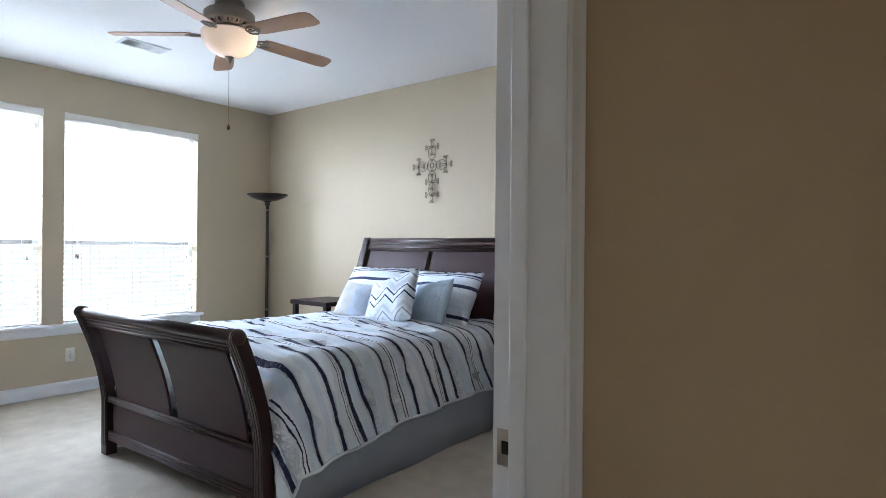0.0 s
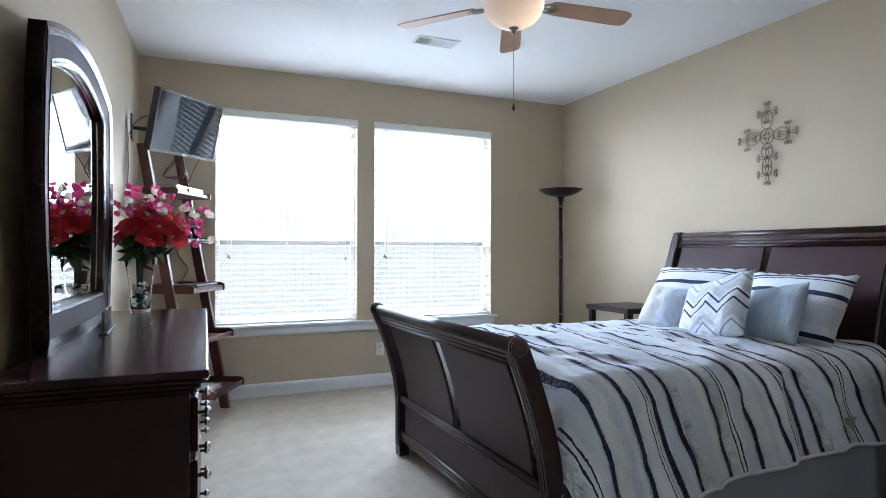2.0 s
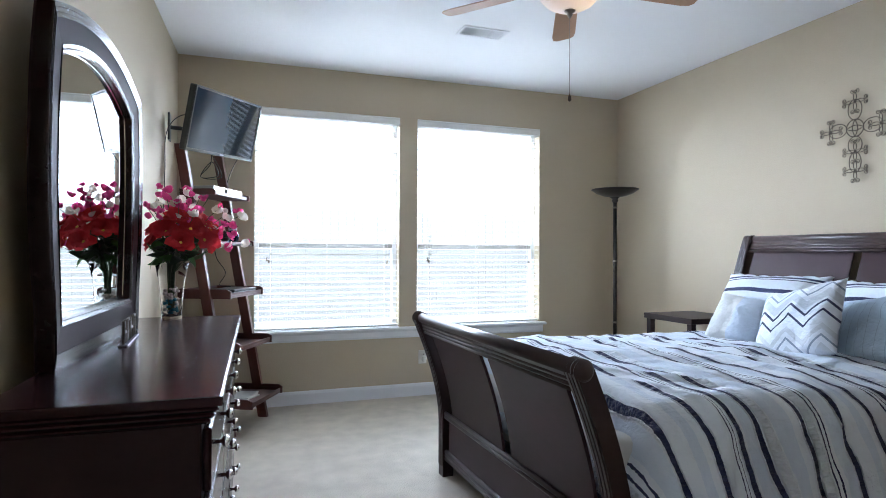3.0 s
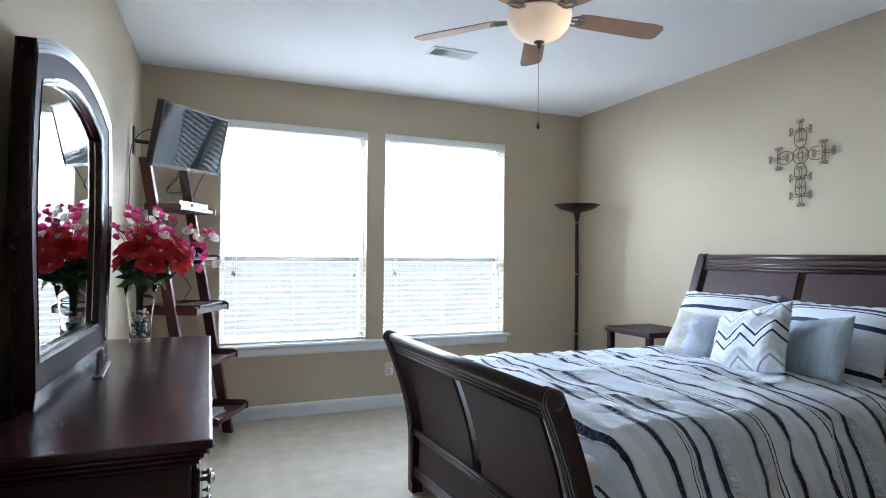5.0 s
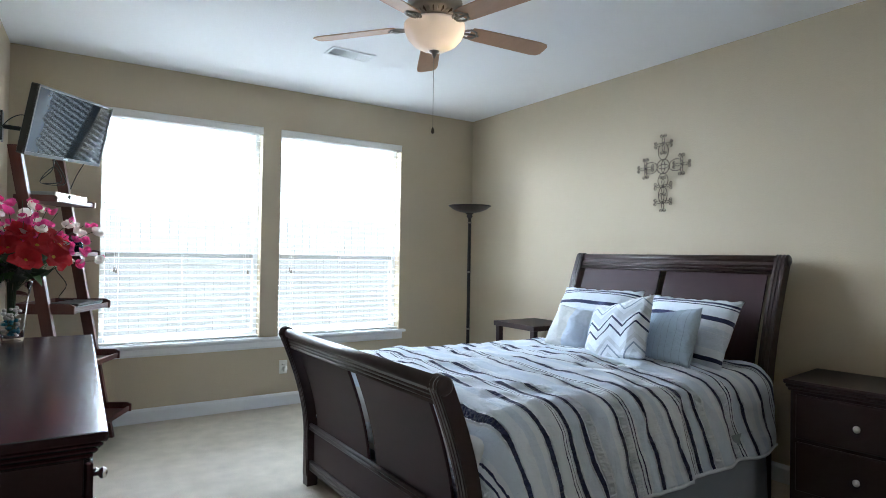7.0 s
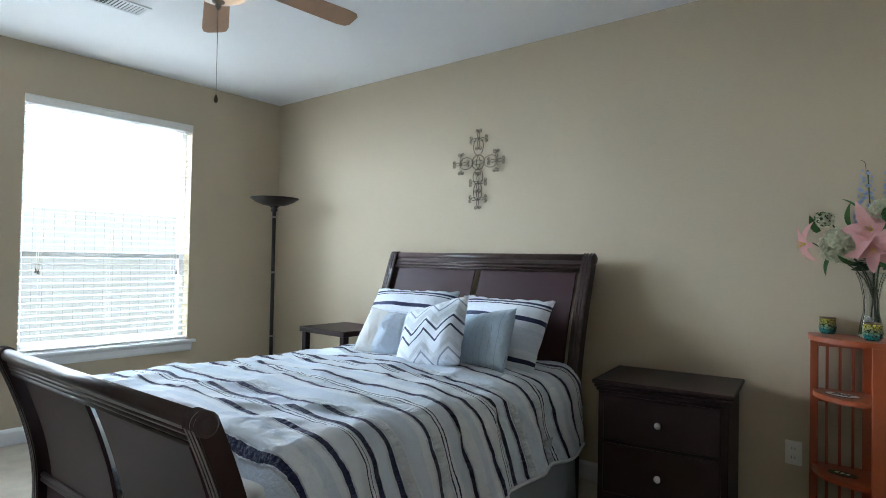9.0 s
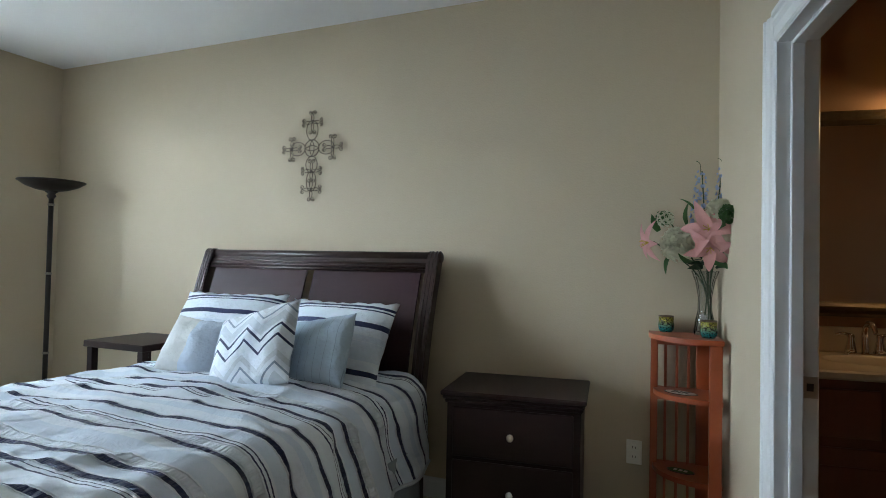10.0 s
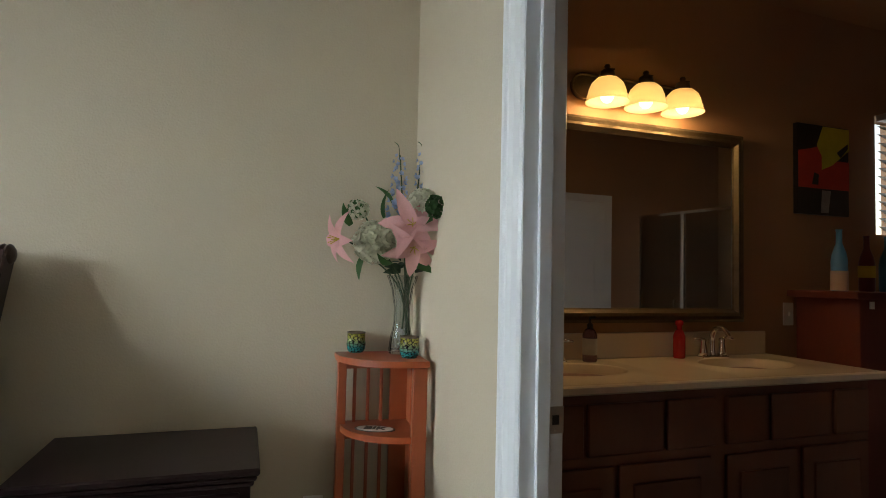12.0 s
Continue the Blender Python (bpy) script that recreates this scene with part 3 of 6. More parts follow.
def blind(lo, hi):
    y0, y1 = lo + 0.006, hi - 0.006
    th = base("venetian_blind", (XW - 0.035, (y0 + y1) / 2, WZ[0]), "lowered white wooden venetian blind with open slats in the window", "blind", "blinds in the windows")
    w, h = (y1 - y0) / 2, WZ[1] - WZ[0]
    part("valance", prism(bmesh.new(), [(0.0, h - 0.004), (0.046, h - 0.004), (0.05, h - 0.012), (0.046, h - 0.02), (0.046, h - 0.052), (0.05, h - 0.06), (0.044, h - 0.066), (0.0, h - 0.066)], "y", -w - 0.006, w + 0.006), SLAT, th)
    part("bottom_rail", boxes((-0.024, 0.024, -w, w, 0.012, 0.03), bevel=0.004), SLAT, th)
    n = 37
    bm = bmesh.new()
    prism(bm, [(-0.024, -0.0015), (0, 0.0005), (0.024, -0.0015), (0.024, 0.0015), (0, 0.0035), (-0.024, 0.0015)], "y", -w, w)
    me = None
    for i in range(n):
        z = 0.075 + i * (h - 0.15) / (n - 1)
        if me is None:
            ob = part("slat", bm, SLAT, th)
            me = ob.data
        else:
            ob = new("slat", me)
            ob.parent = th
        ob.matrix_basis = pose(0, 0, z, 0, 5, 0)
    for y in (-w + 0.12, -0.02, w - 0.12):
        part("ladder_cord", tube([(0.026, y, 0.02), (0.026, y, h - 0.06)], 0.0011, 5), SLAT, th)
        part("ladder_cord", tube([(-0.026, y, 0.02), (-0.026, y, h - 0.06)], 0.0011, 5), SLAT, th)
    for y, z in ((-w + 0.09, 0.60), (w - 0.10, 0.58), (-w + 0.105, 0.59)):
        part("pull_cord", tube([(0.034, y, z), (0.034, y, h - 0.06)], 0.0012, 5), SLAT, th)
        part("cord_tassel", lathe([(0.003, 0.035), (0.004, 0.03), (0.009, 0.005), (0.008, 0.0)], 10, (0.034, y, z - 0.035)), PEWTER, th, "small grey cord tassel")


window("window_1", *W1)
window("window_2", *W2)
blind(*W1)
blind(*W2)
bm = prism(bmesh.new(), [(XW - 0.09, 0.575), (XW + 0.05, 0.575), (XW + 0.055, 0.585), (XW + 0.05, 0.598), (XW - 0.09, 0.598)], "y", W1[0] - 0.05, W2[1] + 0.05)
prism(bm, [(XW + 0.001, 0.505), (XW + 0.012, 0.505), (XW + 0.018, 0.52), (XW + 0.02, 0.56), (XW + 0.03, 0.575), (XW + 0.001, 0.575)], "y", W1[0] - 0.03, W2[1] + 0.03)
structure("window_sill", bm, TRIM, "long white painted window sill and apron under both windows", "window sill")

structure("ground", boxes((-60, XW - 0.17, -50, 50, -0.6, -0.3)), GRASS, "mown green lawn outside the windows", "lawn")
th = base("garden_fence", (-11, 2, -0.3), "weathered vertical-board garden fence beyond the lawn", "fence")
part("rail", boxes((-0.05, -0.002, -8, 8, 0.35, 0.44), (-0.05, -0.002, -8, 8, 1.9, 1.99)), FENCE, th)
board = None
for i in range(110):
    if board is None:
        board = part("board", boxes((0, 0.022, 0.0, 0.1435, 0, 2.35), bevel=0.003), FENCE, th).data
        ob = th.children[-1]
    else:
        ob = new("board", board)
        ob.parent = th
    ob.location = (0, -8 + i * 0.145, random.uniform(-0.01, 0.01))

# ---- sleigh bed ----
BX0, BX1 = -3.468, -1.884
BED = pose(-2.676, 3.0, 0, 0, 0, 1.5) @ Matrix.Translation((2.676, -3.0, 0))


def sleigh(y_base, lean, top, foot):
    """Centre line of a sleigh end, (y, z) from the floor up; lean is signed."""
    pts = []
    for i in range(61):
        z = top * i / 60
        k = max(0.0, (z - foot) / (top - foot))
        pts.append((y_base + lean * (k * k * (1.35 - 0.35 * k)), z))
    return pts


def swept(line, t, lo, hi, axis="x", z0=-1.0, z1=9.0):
    """A board of thickness t along the centre line, between two heights."""
    use = [p for p in line if z0 <= p[1] <= z1]
    a, b = [], []
    for i, (y, z) in enumerate(use):
        p, q = use[max(i - 1, 0)], use[min(i + 1, len(use) - 1)]
        d = Vector((q[0] - p[0], q[1] - p[1])).normalized()
        a.append((y - d.y * t / 2, z + d.x * t / 2))
        b.append((y + d.y * t / 2, z - d.x * t / 2))
    return prism(bmesh.new(), a + b[::-1], axis, lo, hi)


def sleigh_end(th, name, y_base, lean, top, foot, lower):
    """Posts, rolled top rail, two curved panels and a lower board of a sleigh bed's end."""
    line = sleigh(y_base, lean, top - 0.03, foot)
    s = 1 if lean > 0 else -1
    ob = part(name, swept(line, 0.018, BX0 + 0.10, BX1 - 0.10, z0=0.14, z1=lower), PANEL, th)
    for lo, hi in ((BX0, BX0 + 0.065), (BX1 - 0.065, BX1)):
        bm = swept(line, 0.062, lo, hi)
        post = part("post", bm, ESPRESSO, ob)
        for k in range(3):
            x = lo + 0.013 + k * 0.0195
            bm = swept([(y + s * 0.0, z) for y, z in line], 0.072, x - 0.006, x + 0.006, z0=0.05)
            part("reed", bm, ESPRESSO, ob)
    y, z = line[-1]
    for lo, hi in ((BX0, BX0 + 0.065), (BX1 - 0.065, BX1)):
        bm = lathe([(0.028, 0), (0.036, 0.004), (0.031, 0.012), (0.036, 0.02), (0.031, 0.032), (0.036, 0.044), (0.031, 0.052), (0.036, 0.061), (0.031, 0.067), (0.024, 0.072), (0.012, 0.075), (0.002, 0.0765)], 20)
        moved(bm, pose(lo, y, z - 0.004, 0, 90, 0))
        part("post_cap", bm, ESPRESSO, ob, smooth=False)
    bm = lathe([(0.025, 0), (0.025, BX1 - BX0 - 0.13)], 20)
    moved(bm, pose(BX0 + 0.065, y, z, 0, 90, 0))
    part("top_roll", bm, ESPRESSO, ob, smooth=True)
    part("top_rail", swept(line, 0.03, BX0 + 0.065, BX1 - 0.065, z0=top - 0.115, z1=top - 0.03), ESPRESSO, ob)
    for k in range(3):
        zz = top - 0.070 - k * 0.019
        yy = min(line, key=lambda p: abs(p[1] - zz))[0]
        part("top_reed", moved(lathe([(0.0085, 0), (0.0085, BX1 - BX0 - 0.13)], 8), pose(BX0 + 0.065, yy + s * 0.012 * (1 if name == "footboard" else -1), zz, 0, 90, 0)), ESPRESSO, ob, smooth=True)
    mid = (BX0 + BX1) / 2
    gap, slot = (0.148, 0.042) if name == "footboard" else (0.10, 0.025)
    for lo, hi in ((BX0 + gap, mid - slot), (mid + slot, BX1 - gap)):
        part("panel", swept(line, 0.013, lo, hi, z0=lower - 0.02, z1=top - 0.09), PANEL, ob, "smooth dark espresso panel")
    for zz in (lower - 0.012, 0.12):
        yy = min(line, key=lambda p: abs(p[1] - zz))[0]
        for k in range(3 if zz < 0.2 else 2):
            part("moulding", moved(lathe([(0.011, 0), (0.011, BX1 - BX0 - 0.13)], 8), pose(BX0 + 0.065, yy + (0.012 if name == "headboard" else -0.012) * -s * (-1 if name == "footboard" else 1) * s, zz + k * 0.019 - 0.02, 0, 90, 0)), ESPRESSO, ob, smooth=True)
    return ob


bed = base("sleigh_bed", ((BX0 + BX1) / 2, 3.0, 0), "dark espresso wooden sleigh bed with curved headboard and footboard", "bed")
BEDINV = Matrix.Translation((-(BX0 + BX1) / 2, -3.0, 0))
sleigh_end(bed, "footboard", 1.985, -0.155, 0.905, 0.28, 0.36)
sleigh_end(bed, "headboard", 4.02, 0.21, 1.355, 0.42, 0.55)
for x in (BX0 + 0.02, BX1 - 0.045):
    part("side_rail", boxes((x, x + 0.025, 2.0, 4.0, 0.2, 0.36), bevel=0.004), ESPRESSO, bed)
for ob in bed.children:
    ob.matrix_basis = BEDINV

finish_mattress = finish("mattress", boxes((BX0 + 0.05, BX1 - 0.05, 2.02, 3.97, 0.36, 0.64), bevel=0.05, seg=3), MATTRESS, None, "", True)
tagged(finish_mattress, "white mattress under the striped comforter on the bed", "mattress")

TOPZ = 0.715
HEM = material("white_hem_cotton", (0.70, 0.74, 0.80), 0.85, scale=40, vary=0.1, bump=0.3, fine=300)


def comforter():
    """A draped quilt: flat over the mattress, rounded at its edges, hanging at both sides, with folds."""
    nu, nv, r = 150, 150, 0.11
    hw, drop = 0.80, 0.40
    cx = (BX0 + BX1) / 2
    flat, arc = 2 * (hw - r), r * math.pi / 2
    bm = bmesh.new()
    grid = []
    for j in range(nv + 1):
        v = j / nv
        y = 2.0 + v * 2.01
        hang = drop - r + 0.01 + 0.12 * (1 - v) ** 3 + wavy(0.025, 0, y * 4.1, 0)
        total = flat + 2 * arc + 2 * hang
        row = []
        for i in range(nu + 1):
            s = total * (i / nu - 0.5)
            side, a = (1 if s > 0 else -1), abs(s)
            if a < flat / 2:
                px, pz, nx, nz = a, 0.0, 0.0, 1.0
                pz += 0.03 * (1 - (a / (flat / 2)) ** 2)
            elif a < flat / 2 + arc:
                t = (a - flat / 2) / r
                px, pz, nx, nz = flat / 2 + r * math.sin(t), -r + r * math.cos(t), math.sin(t), math.cos(t)
            else:
                d = a - flat / 2 - arc
                px, pz, nx, nz = hw + 0.16 * d, -r - d, 1.0, 0.15
            lift = wavy(0.016, s * 1.7 + 3, y * 2.3, 1) + wavy(0.015, s * 4.5, y * 6.0 + s * 2, 7) + wavy(0.006, s * 11, y * 15, 3) + wavy(0.002, s * 26, y * 30, 6) + 0.03 * (1 - v) ** 2
            ridge = 1 - abs(noise.noise(Vector((s * 2.2 + 9, y * 3.6 - s * 1.5, 5))))
            lift += 0.018 * ridge ** 7
            if a > flat / 2 + arc * 0.5:
                lift += 0.017 * math.sin(y * 15 + 2.2 * noise.noise(Vector((s, y * 2, 2)))) * min(1, (a - flat / 2) / 0.4)
            lift *= 1.0 if v > 0.03 else 0.4
            end = 0.34 * max(0.0, 1 - v / 0.045) ** 1.6
            row.append(bm.verts.new((cx + side * (px + nx * lift), y + wavy(0.012, s * 3, y * 3, 11), TOPZ + pz + nz * lift - end)))
        grid.append(row)
    for a, b in zip(grid, grid[1:]):
        for i in range(nu):
            bm.faces.new((a[i], a[i + 1], b[i + 1], b[i]))
    hems = [[row[0].co.copy(), row[-1].co.copy()] for row in grid]
    ob = finish("comforter", bm, QUILT, None, "", True)
    th = ob.modifiers.new("thickness", "SOLIDIFY")
    th.thickness, th.offset = 0.022, -1
    edges = [[tuple(row[k]) for row in hems] for k in (0, 1)]
    for run in edges:
        part("hem", tube(run, 0.009, 6), HEM, ob, "rolled white hem", True)
    return tagged(ob, "rumpled white comforter with navy and pale blue stripes", "comforter")


comforter()


def skirt(x, side):
    bm = bmesh.new()
    rows = []
    for j in range(81):
        y = 2.03 + j * 0.0241
        fold = 0.008 * math.sin(y * 9) + (0.02 * max(0, 1 - abs(y - 3.78) / 0.06))
        rows.append([bm.verts.new((x + side * (fold + 0.02 * (1 - k / 3)), y, 0.004 + k * 0.14)) for k in range(4)])
    for a, b in zip(rows, rows[1:]):
        for k in range(3):
            bm.faces.new((a[k], b[k], b[k + 1], a[k + 1]))
    ob = finish("bed_skirt", bm, SKIRT, None, "", True)
    ob.modifiers.new("thickness", "SOLIDIFY").thickness = 0.004
    part("hem", tube([(x + side * (0.022 + 0.008 * math.sin((2.03 + j * 0.0241) * 9)), 2.03 + j * 0.0241, 0.012) for j in range(81)], 0.004, 6), SKIRT, ob, smooth=True)
    tagged(ob, "plain blue-grey bed skirt hanging to the carpet", "bed skirt", "skirts of the bed")


skirt(BX1 + 0.012, 1)
skirt(BX0 - 0.012, -1)


def pillow(name, label, w, h, puff, mat, m, group="", ruffle=0.0):
    """A stuffed cushion: two bulged faces that meet in a seam, with dented corners; it lies in its own x, y."""
    n = 30
    bm = bmesh.new()
    layers = []
    for side in (1, -1):
        grid = []
        for j in range(n + 1):
            row = []
            for i in range(n + 1):
                u, v = 2 * i / n - 1, 2 * j / n - 1
                bulge = ((1 - abs(u) ** 2.6) * (1 - abs(v) ** 2.6)) ** 0.55
                pin = 1 - 0.055 * (1 - abs(v) ** 2 * 1.0) * abs(u) ** 4 - 0.0 * v
                pin2 = 1 - 0.055 * (1 - abs(u) ** 2 * 1.0) * abs(v) ** 4
                z = side * (puff / 2 * bulge * (1 + wavy(0.25, u * 2, v * 2, w * 9)) + wavy(0.004, u * 6, v * 6, h * 7 + side) * bulge)
                row.append(bm.verts.new((u * w / 2 * pin + wavy(0.006, v * 3, h, 1), v * h / 2 * pin2 + wavy(0.006, u * 3, w, 2) + ruffle * math.sin(u * 22) * abs(v) ** 8, z)))
            grid.append(row)
        for a, b in zip(grid, grid[1:]):
            for i in range(n):
                bm.faces.new((a[i], a[i + 1], b[i + 1], b[i]))
    bmesh.ops.remove_doubles(bm, verts=bm.verts[:], dist=0.0008)
    ob = finish(name, bm, mat, None, "", True)
    ob.matrix_world = m
    return tagged(ob, label, "pillow", group)


# ---- pillows, each leaning back against what stands behind it ----
pillow("sham_pillow", "white sham pillow with navy stripes and pale blue bands", 0.68, 0.44, 0.19, SHAM, pose(-3.015, 3.885, 0.905, 62, 0, 2), "sham pillows", 0.006)
pillow("sham_pillow", "white sham pillow with navy stripes and pale blue bands", 0.68, 0.44, 0.19, SHAM, pose(-2.325, 3.865, 0.890, 62, 0, -7), "sham pillows", 0.006)
pillow("throw_pillow", "pale blue and white patterned throw pillow before the shams", 0.33, 0.31, 0.13, PALE, pose(-2.98, 3.63, 0.845, 58, 6, 8), "throw pillows")
pillow("throw_pillow", "pleated light blue throw pillow leaning on a striped sham", 0.37, 0.36, 0.14, PLEAT, pose(-2.255, 3.645, 0.865, 62, -10, -8), "throw pillows")
pillow("throw_pillow", "white throw pillow with navy and grey chevron lines", 0.45, 0.43, 0.14, CHEVRON, pose(-2.505, 3.50, 0.882, 55, -16, 3), "throw pillows")

for ob in [o for o in scene.objects if o.name.split(".")[0] in ("sleigh_bed", "mattress", "comforter", "bed_skirt", "sham_pillow", "throw_pillow")]:
    ob.matrix_world = BED @ ob.matrix_world


# ---- nightstand ----
def knob(th, place, turn, mat=NICKEL):
    bm = lathe([(0.006, 0), (0.006, 0.012), (0.014, 0.016), (0.016, 0.022), (0.012, 0.028), (0.003, 0.030)], 16)
    part("knob", moved(bm, pose(*place) @ turn), mat, th, "round silver knob", True)


FACE_S = pose(0, 0, 0, 90, 0, 0)
FACE_N = pose(0, 0, 0, -90, 0, 0)
ns = base("nightstand", (-1.414, 4.034, 0), "dark espresso two-drawer nightstand with stepped top beside the bed", "nightstand", turn=7)
ns.scale = (0.945, 1.18, 1.052)
part("top", boxes((-0.33, 0.33, -0.215, 0.19, 0.68, 0.70), bevel=0.005), NSWOOD, ns)
part("top_moulding", boxes((-0.322, 0.322, -0.207, 0.185, 0.664, 0.68), (-0.314, 0.314, -0.199, 0.183, 0.648, 0.664), bevel=0.005), NSWOOD, ns)
part("body", boxes((-0.305, 0.305, -0.185, 0.18, 0.07, 0.648), bevel=0.003), NSWOOD, ns)
for lo, hi in ((0.43, 0.635), (0.19, 0.415)):
    d = part("drawer", boxes((-0.275, 0.275, -0.20, -0.186, lo, hi), bevel=0.005), NSWOOD, ns)
    knob(d, (0, -0.20, (lo + hi) / 2), FACE_S)
for x in (-0.305, 0.245):
    for y in (-0.185, 0.125):
        bm = prism(bmesh.new(), [(x - (0.012 if x < 0 else 0), 0), (x + 0.06 + (0.012 if x > 0 else 0), 0), (x + 0.06, 0.07), (x, 0.07)], "y", y, y + 0.055)
        part("foot", bm, NSWOOD, ns)

# ---- end table ----
et = base("end_table", (-3.90, 4.10, 0), "small square espresso side table beside the headboard", "end table")
part("tabletop", boxes((-0.255, 0.255, -0.235, 0.235, 0.73, 0.77), bevel=0.004), NSWOOD, et)
for x in (-0.24, 0.195):
    for y in (-0.22, 0.175):
        part("leg", boxes((x, x + 0.045, y, y + 0.045, 0, 0.73), bevel=0.003), NSWOOD, et)

# ---- torchiere ----
fl = base("floor_lamp", (-4.765, 4.035, 0), "tall dark bronze torchiere floor lamp standing in the corner", "floor lamp")
part("foot_plate", lathe([(0.14, 0), (0.14, 0.012), (0.12, 0.022), (0.04, 0.03), (0.02, 0.05)], 36), LAMPBLACK, fl, smooth=True)
part("pole", lathe([(0.016, 0.045), (0.016, 1.70)], 18), LAMPBLACK, fl, smooth=True)
for z in (0.62, 1.165, 1.64):
    part("collar", lathe([(0.018, z - 0.008), (0.021, z - 0.005), (0.021, z + 0.005), (0.018, z + 0.008)], 18), PEWTER, fl, "thin pewter collar")
part("neck", lathe([(0.016, 1.68), (0.03, 1.70), (0.022, 1.715), (0.045, 1.735)], 24), LAMPBLACK, fl, smooth=True)
part("bowl", lathe([(0.04, 1.733), (0.10, 1.745), (0.16, 1.768), (0.19, 1.79), (0.205, 1.798), (0.205, 1.804), (0.188, 1.798), (0.155, 1.776), (0.09, 1.754), (0.02, 1.742)], 44), LAMPBLACK, fl, smooth=True)


# ---- wire cross on the wall ----
def ring(cx, cz, rx, rz, n=36):
    return [(cx + rx * math.cos(2 * math.pi * i / n), 0, cz + rz * math.sin(2 * math.pi * i / n)) for i in range(n + 1)]


def scroll(cx, cz, r, start, hand, n=34):
    """A spiral that begins on a circle of radius r about (cx, cz) and winds inwards."""
    return [(cx + r * (1 - 0.75 * i / n) * math.cos(start + hand * i / n * 9.0), 0, cz + r * (1 - 0.75 * i / n) * math.sin(start + hand * i / n * 9.0)) for i in range(n + 1)]


cross = base("wall_cross", (-2.845, YN - 0.014, 1.985), "dark bronze scrolled wire cross hanging on the beige wall", "wall cross")
part("center_ring", tube(ring(0, 0, 0.052, 0.052), 0.0027, 6), IRON, cross)
for a in (0, 90):
    c, s = math.cos(radians(a)), math.sin(radians(a))
    leaf = [(0.052 * (2 * k / 16 - 1), 0.016 * math.sin(math.pi * k / 16)) for k in range(17)]
    for m in (1, -1):
        part("center_petal", tube([(c * p - s * q * m, 0, s * p + c * q * m) for p, q in leaf], 0.0024, 6), IRON, cross)
for a, reach in ((0, 0.235), (180, 0.235), (90, 0.245), (270, 0.305)):
    c, s = math.cos(radians(a)), math.sin(radians(a))

    def lay(p, q):
        return (c * p - s * q, 0, s * p + c * q)

    arm = new("cross_arm")
    arm.parent = cross
    mid = [0.052 + (reach - 0.052) * f for f in (0.36, 0.80)]
    loops = [(0.052 + (mid[0] + 0.02 - 0.052) / 2, (mid[0] + 0.03 - 0.052) / 2 + 0.006, 0.047)]
    hubs = [reach - 0.085] if reach < 0.3 else [reach - 0.165, reach - 0.05]
    bm = bmesh.new()
    ell = ring(0, 0, 1, 1, 30)
    first = hubs[0]
    for p0, p1, wide in [(0.05, first + 0.012, 0.042)] + ([(first + 0.005, hubs[1] + 0.012, 0.036)] if len(hubs) > 1 else []):
        tube([lay((p0 + p1) / 2 + (p1 - p0) / 2 * e[0], wide * e[2]) for e in ell], 0.0025, 6, bm)
    for hub in hubs:
        for ang in range(4):
            ca, sa = math.cos(ang * math.pi / 2), math.sin(ang * math.pi / 2)
            length = 0.062 if ang % 2 else 0.058
            for m in (1, -1):
                leafs = [(length * k / 10, m * 0.010 * math.sin(math.pi * k / 10)) for k in range(11)]
                tube([lay(hub + ca * p - sa * q, sa * p + ca * q) for p, q in leafs], 0.0022, 5, bm)
                if ang == 2 and hub != hubs[0]:
                    continue
                sp = scroll(length + 0.002, m * 0.0155, 0.0135, -m * math.pi / 2, m)
                tube([lay(hub + ca * p[0] - sa * p[2], sa * p[0] + ca * p[2]) for p in sp], 0.0022, 5, bm)
    me = bpy.data.meshes.new("cross_arm")
    bm.to_mesh(me)
    bm.free()
    me.materials.append(IRON)
    bpy.data.objects.remove(arm)
    arm = new("cross_arm", me)
    arm.parent = cross


# ---- outlets ----
def outlet(m, label, plug=False):
    th = new("wall_outlet")
    th.matrix_world = m
    tagged(th, label, "outlet", "wall outlets")
    part("cover_plate", boxes((-0.036, 0.036, -0.006, 0, -0.058, 0.058), bevel=0.003), PLASTIC, th)
    for z in (-0.022, 0.022):
        f = part("socket", boxes((-0.017, 0.017, -0.009, -0.005, z - 0.014, z + 0.014), bevel=0.003), PLASTIC, th)
        # Solid black bars stand for the shade inside the plug slots.
        part("slot", boxes((-0.008, -0.005, -0.0095, -0.0085, z - 0.004, z + 0.006)), BLACK, f)
        part("slot", boxes((0.005, 0.008, -0.0095, -0.0085, z - 0.004, z + 0.006)), BLACK, f)
    if plug:
        part("night_light", lathe([(0.016, -0.03), (0.022, -0.01), (0.02, 0.012), (0.008, 0.02)], 16, (0.006, -0.035, -0.005)), PLASTIC, th, "small plug-in night light")


outlet(pose(-0.93, YN, 0.397), "ivory duplex wall outlet above the baseboard")
outlet(pose(XW, 2.378, 0.331, 0, 0, 90), "ivory wall outlet with a small plug-in night light", True)

# ---- ceiling vent ----
v = base("ceiling_vent", (-4.03, 2.44, ZC), "white metal air register with slots in the ceiling", "ceiling vent")
part("frame", boxes((-0.085, -0.065, -0.165, 0.165, -0.008, 0), (0.065, 0.085, -0.165, 0.165, -0.008, 0), (-0.065, 0.065, -0.165, -0.145, -0.008, 0), (-0.065, 0.065, 0.145, 0.165, -0.008, 0), bevel=0.002), TRIM, v)
# No hollow above the louvers: its shade is this flat black sheet.
part("duct", boxes((-0.065, 0.065, -0.145, 0.145, -0.001, 0)), BLACK, v, "black sheet in place of the dark hollow behind the louvers")
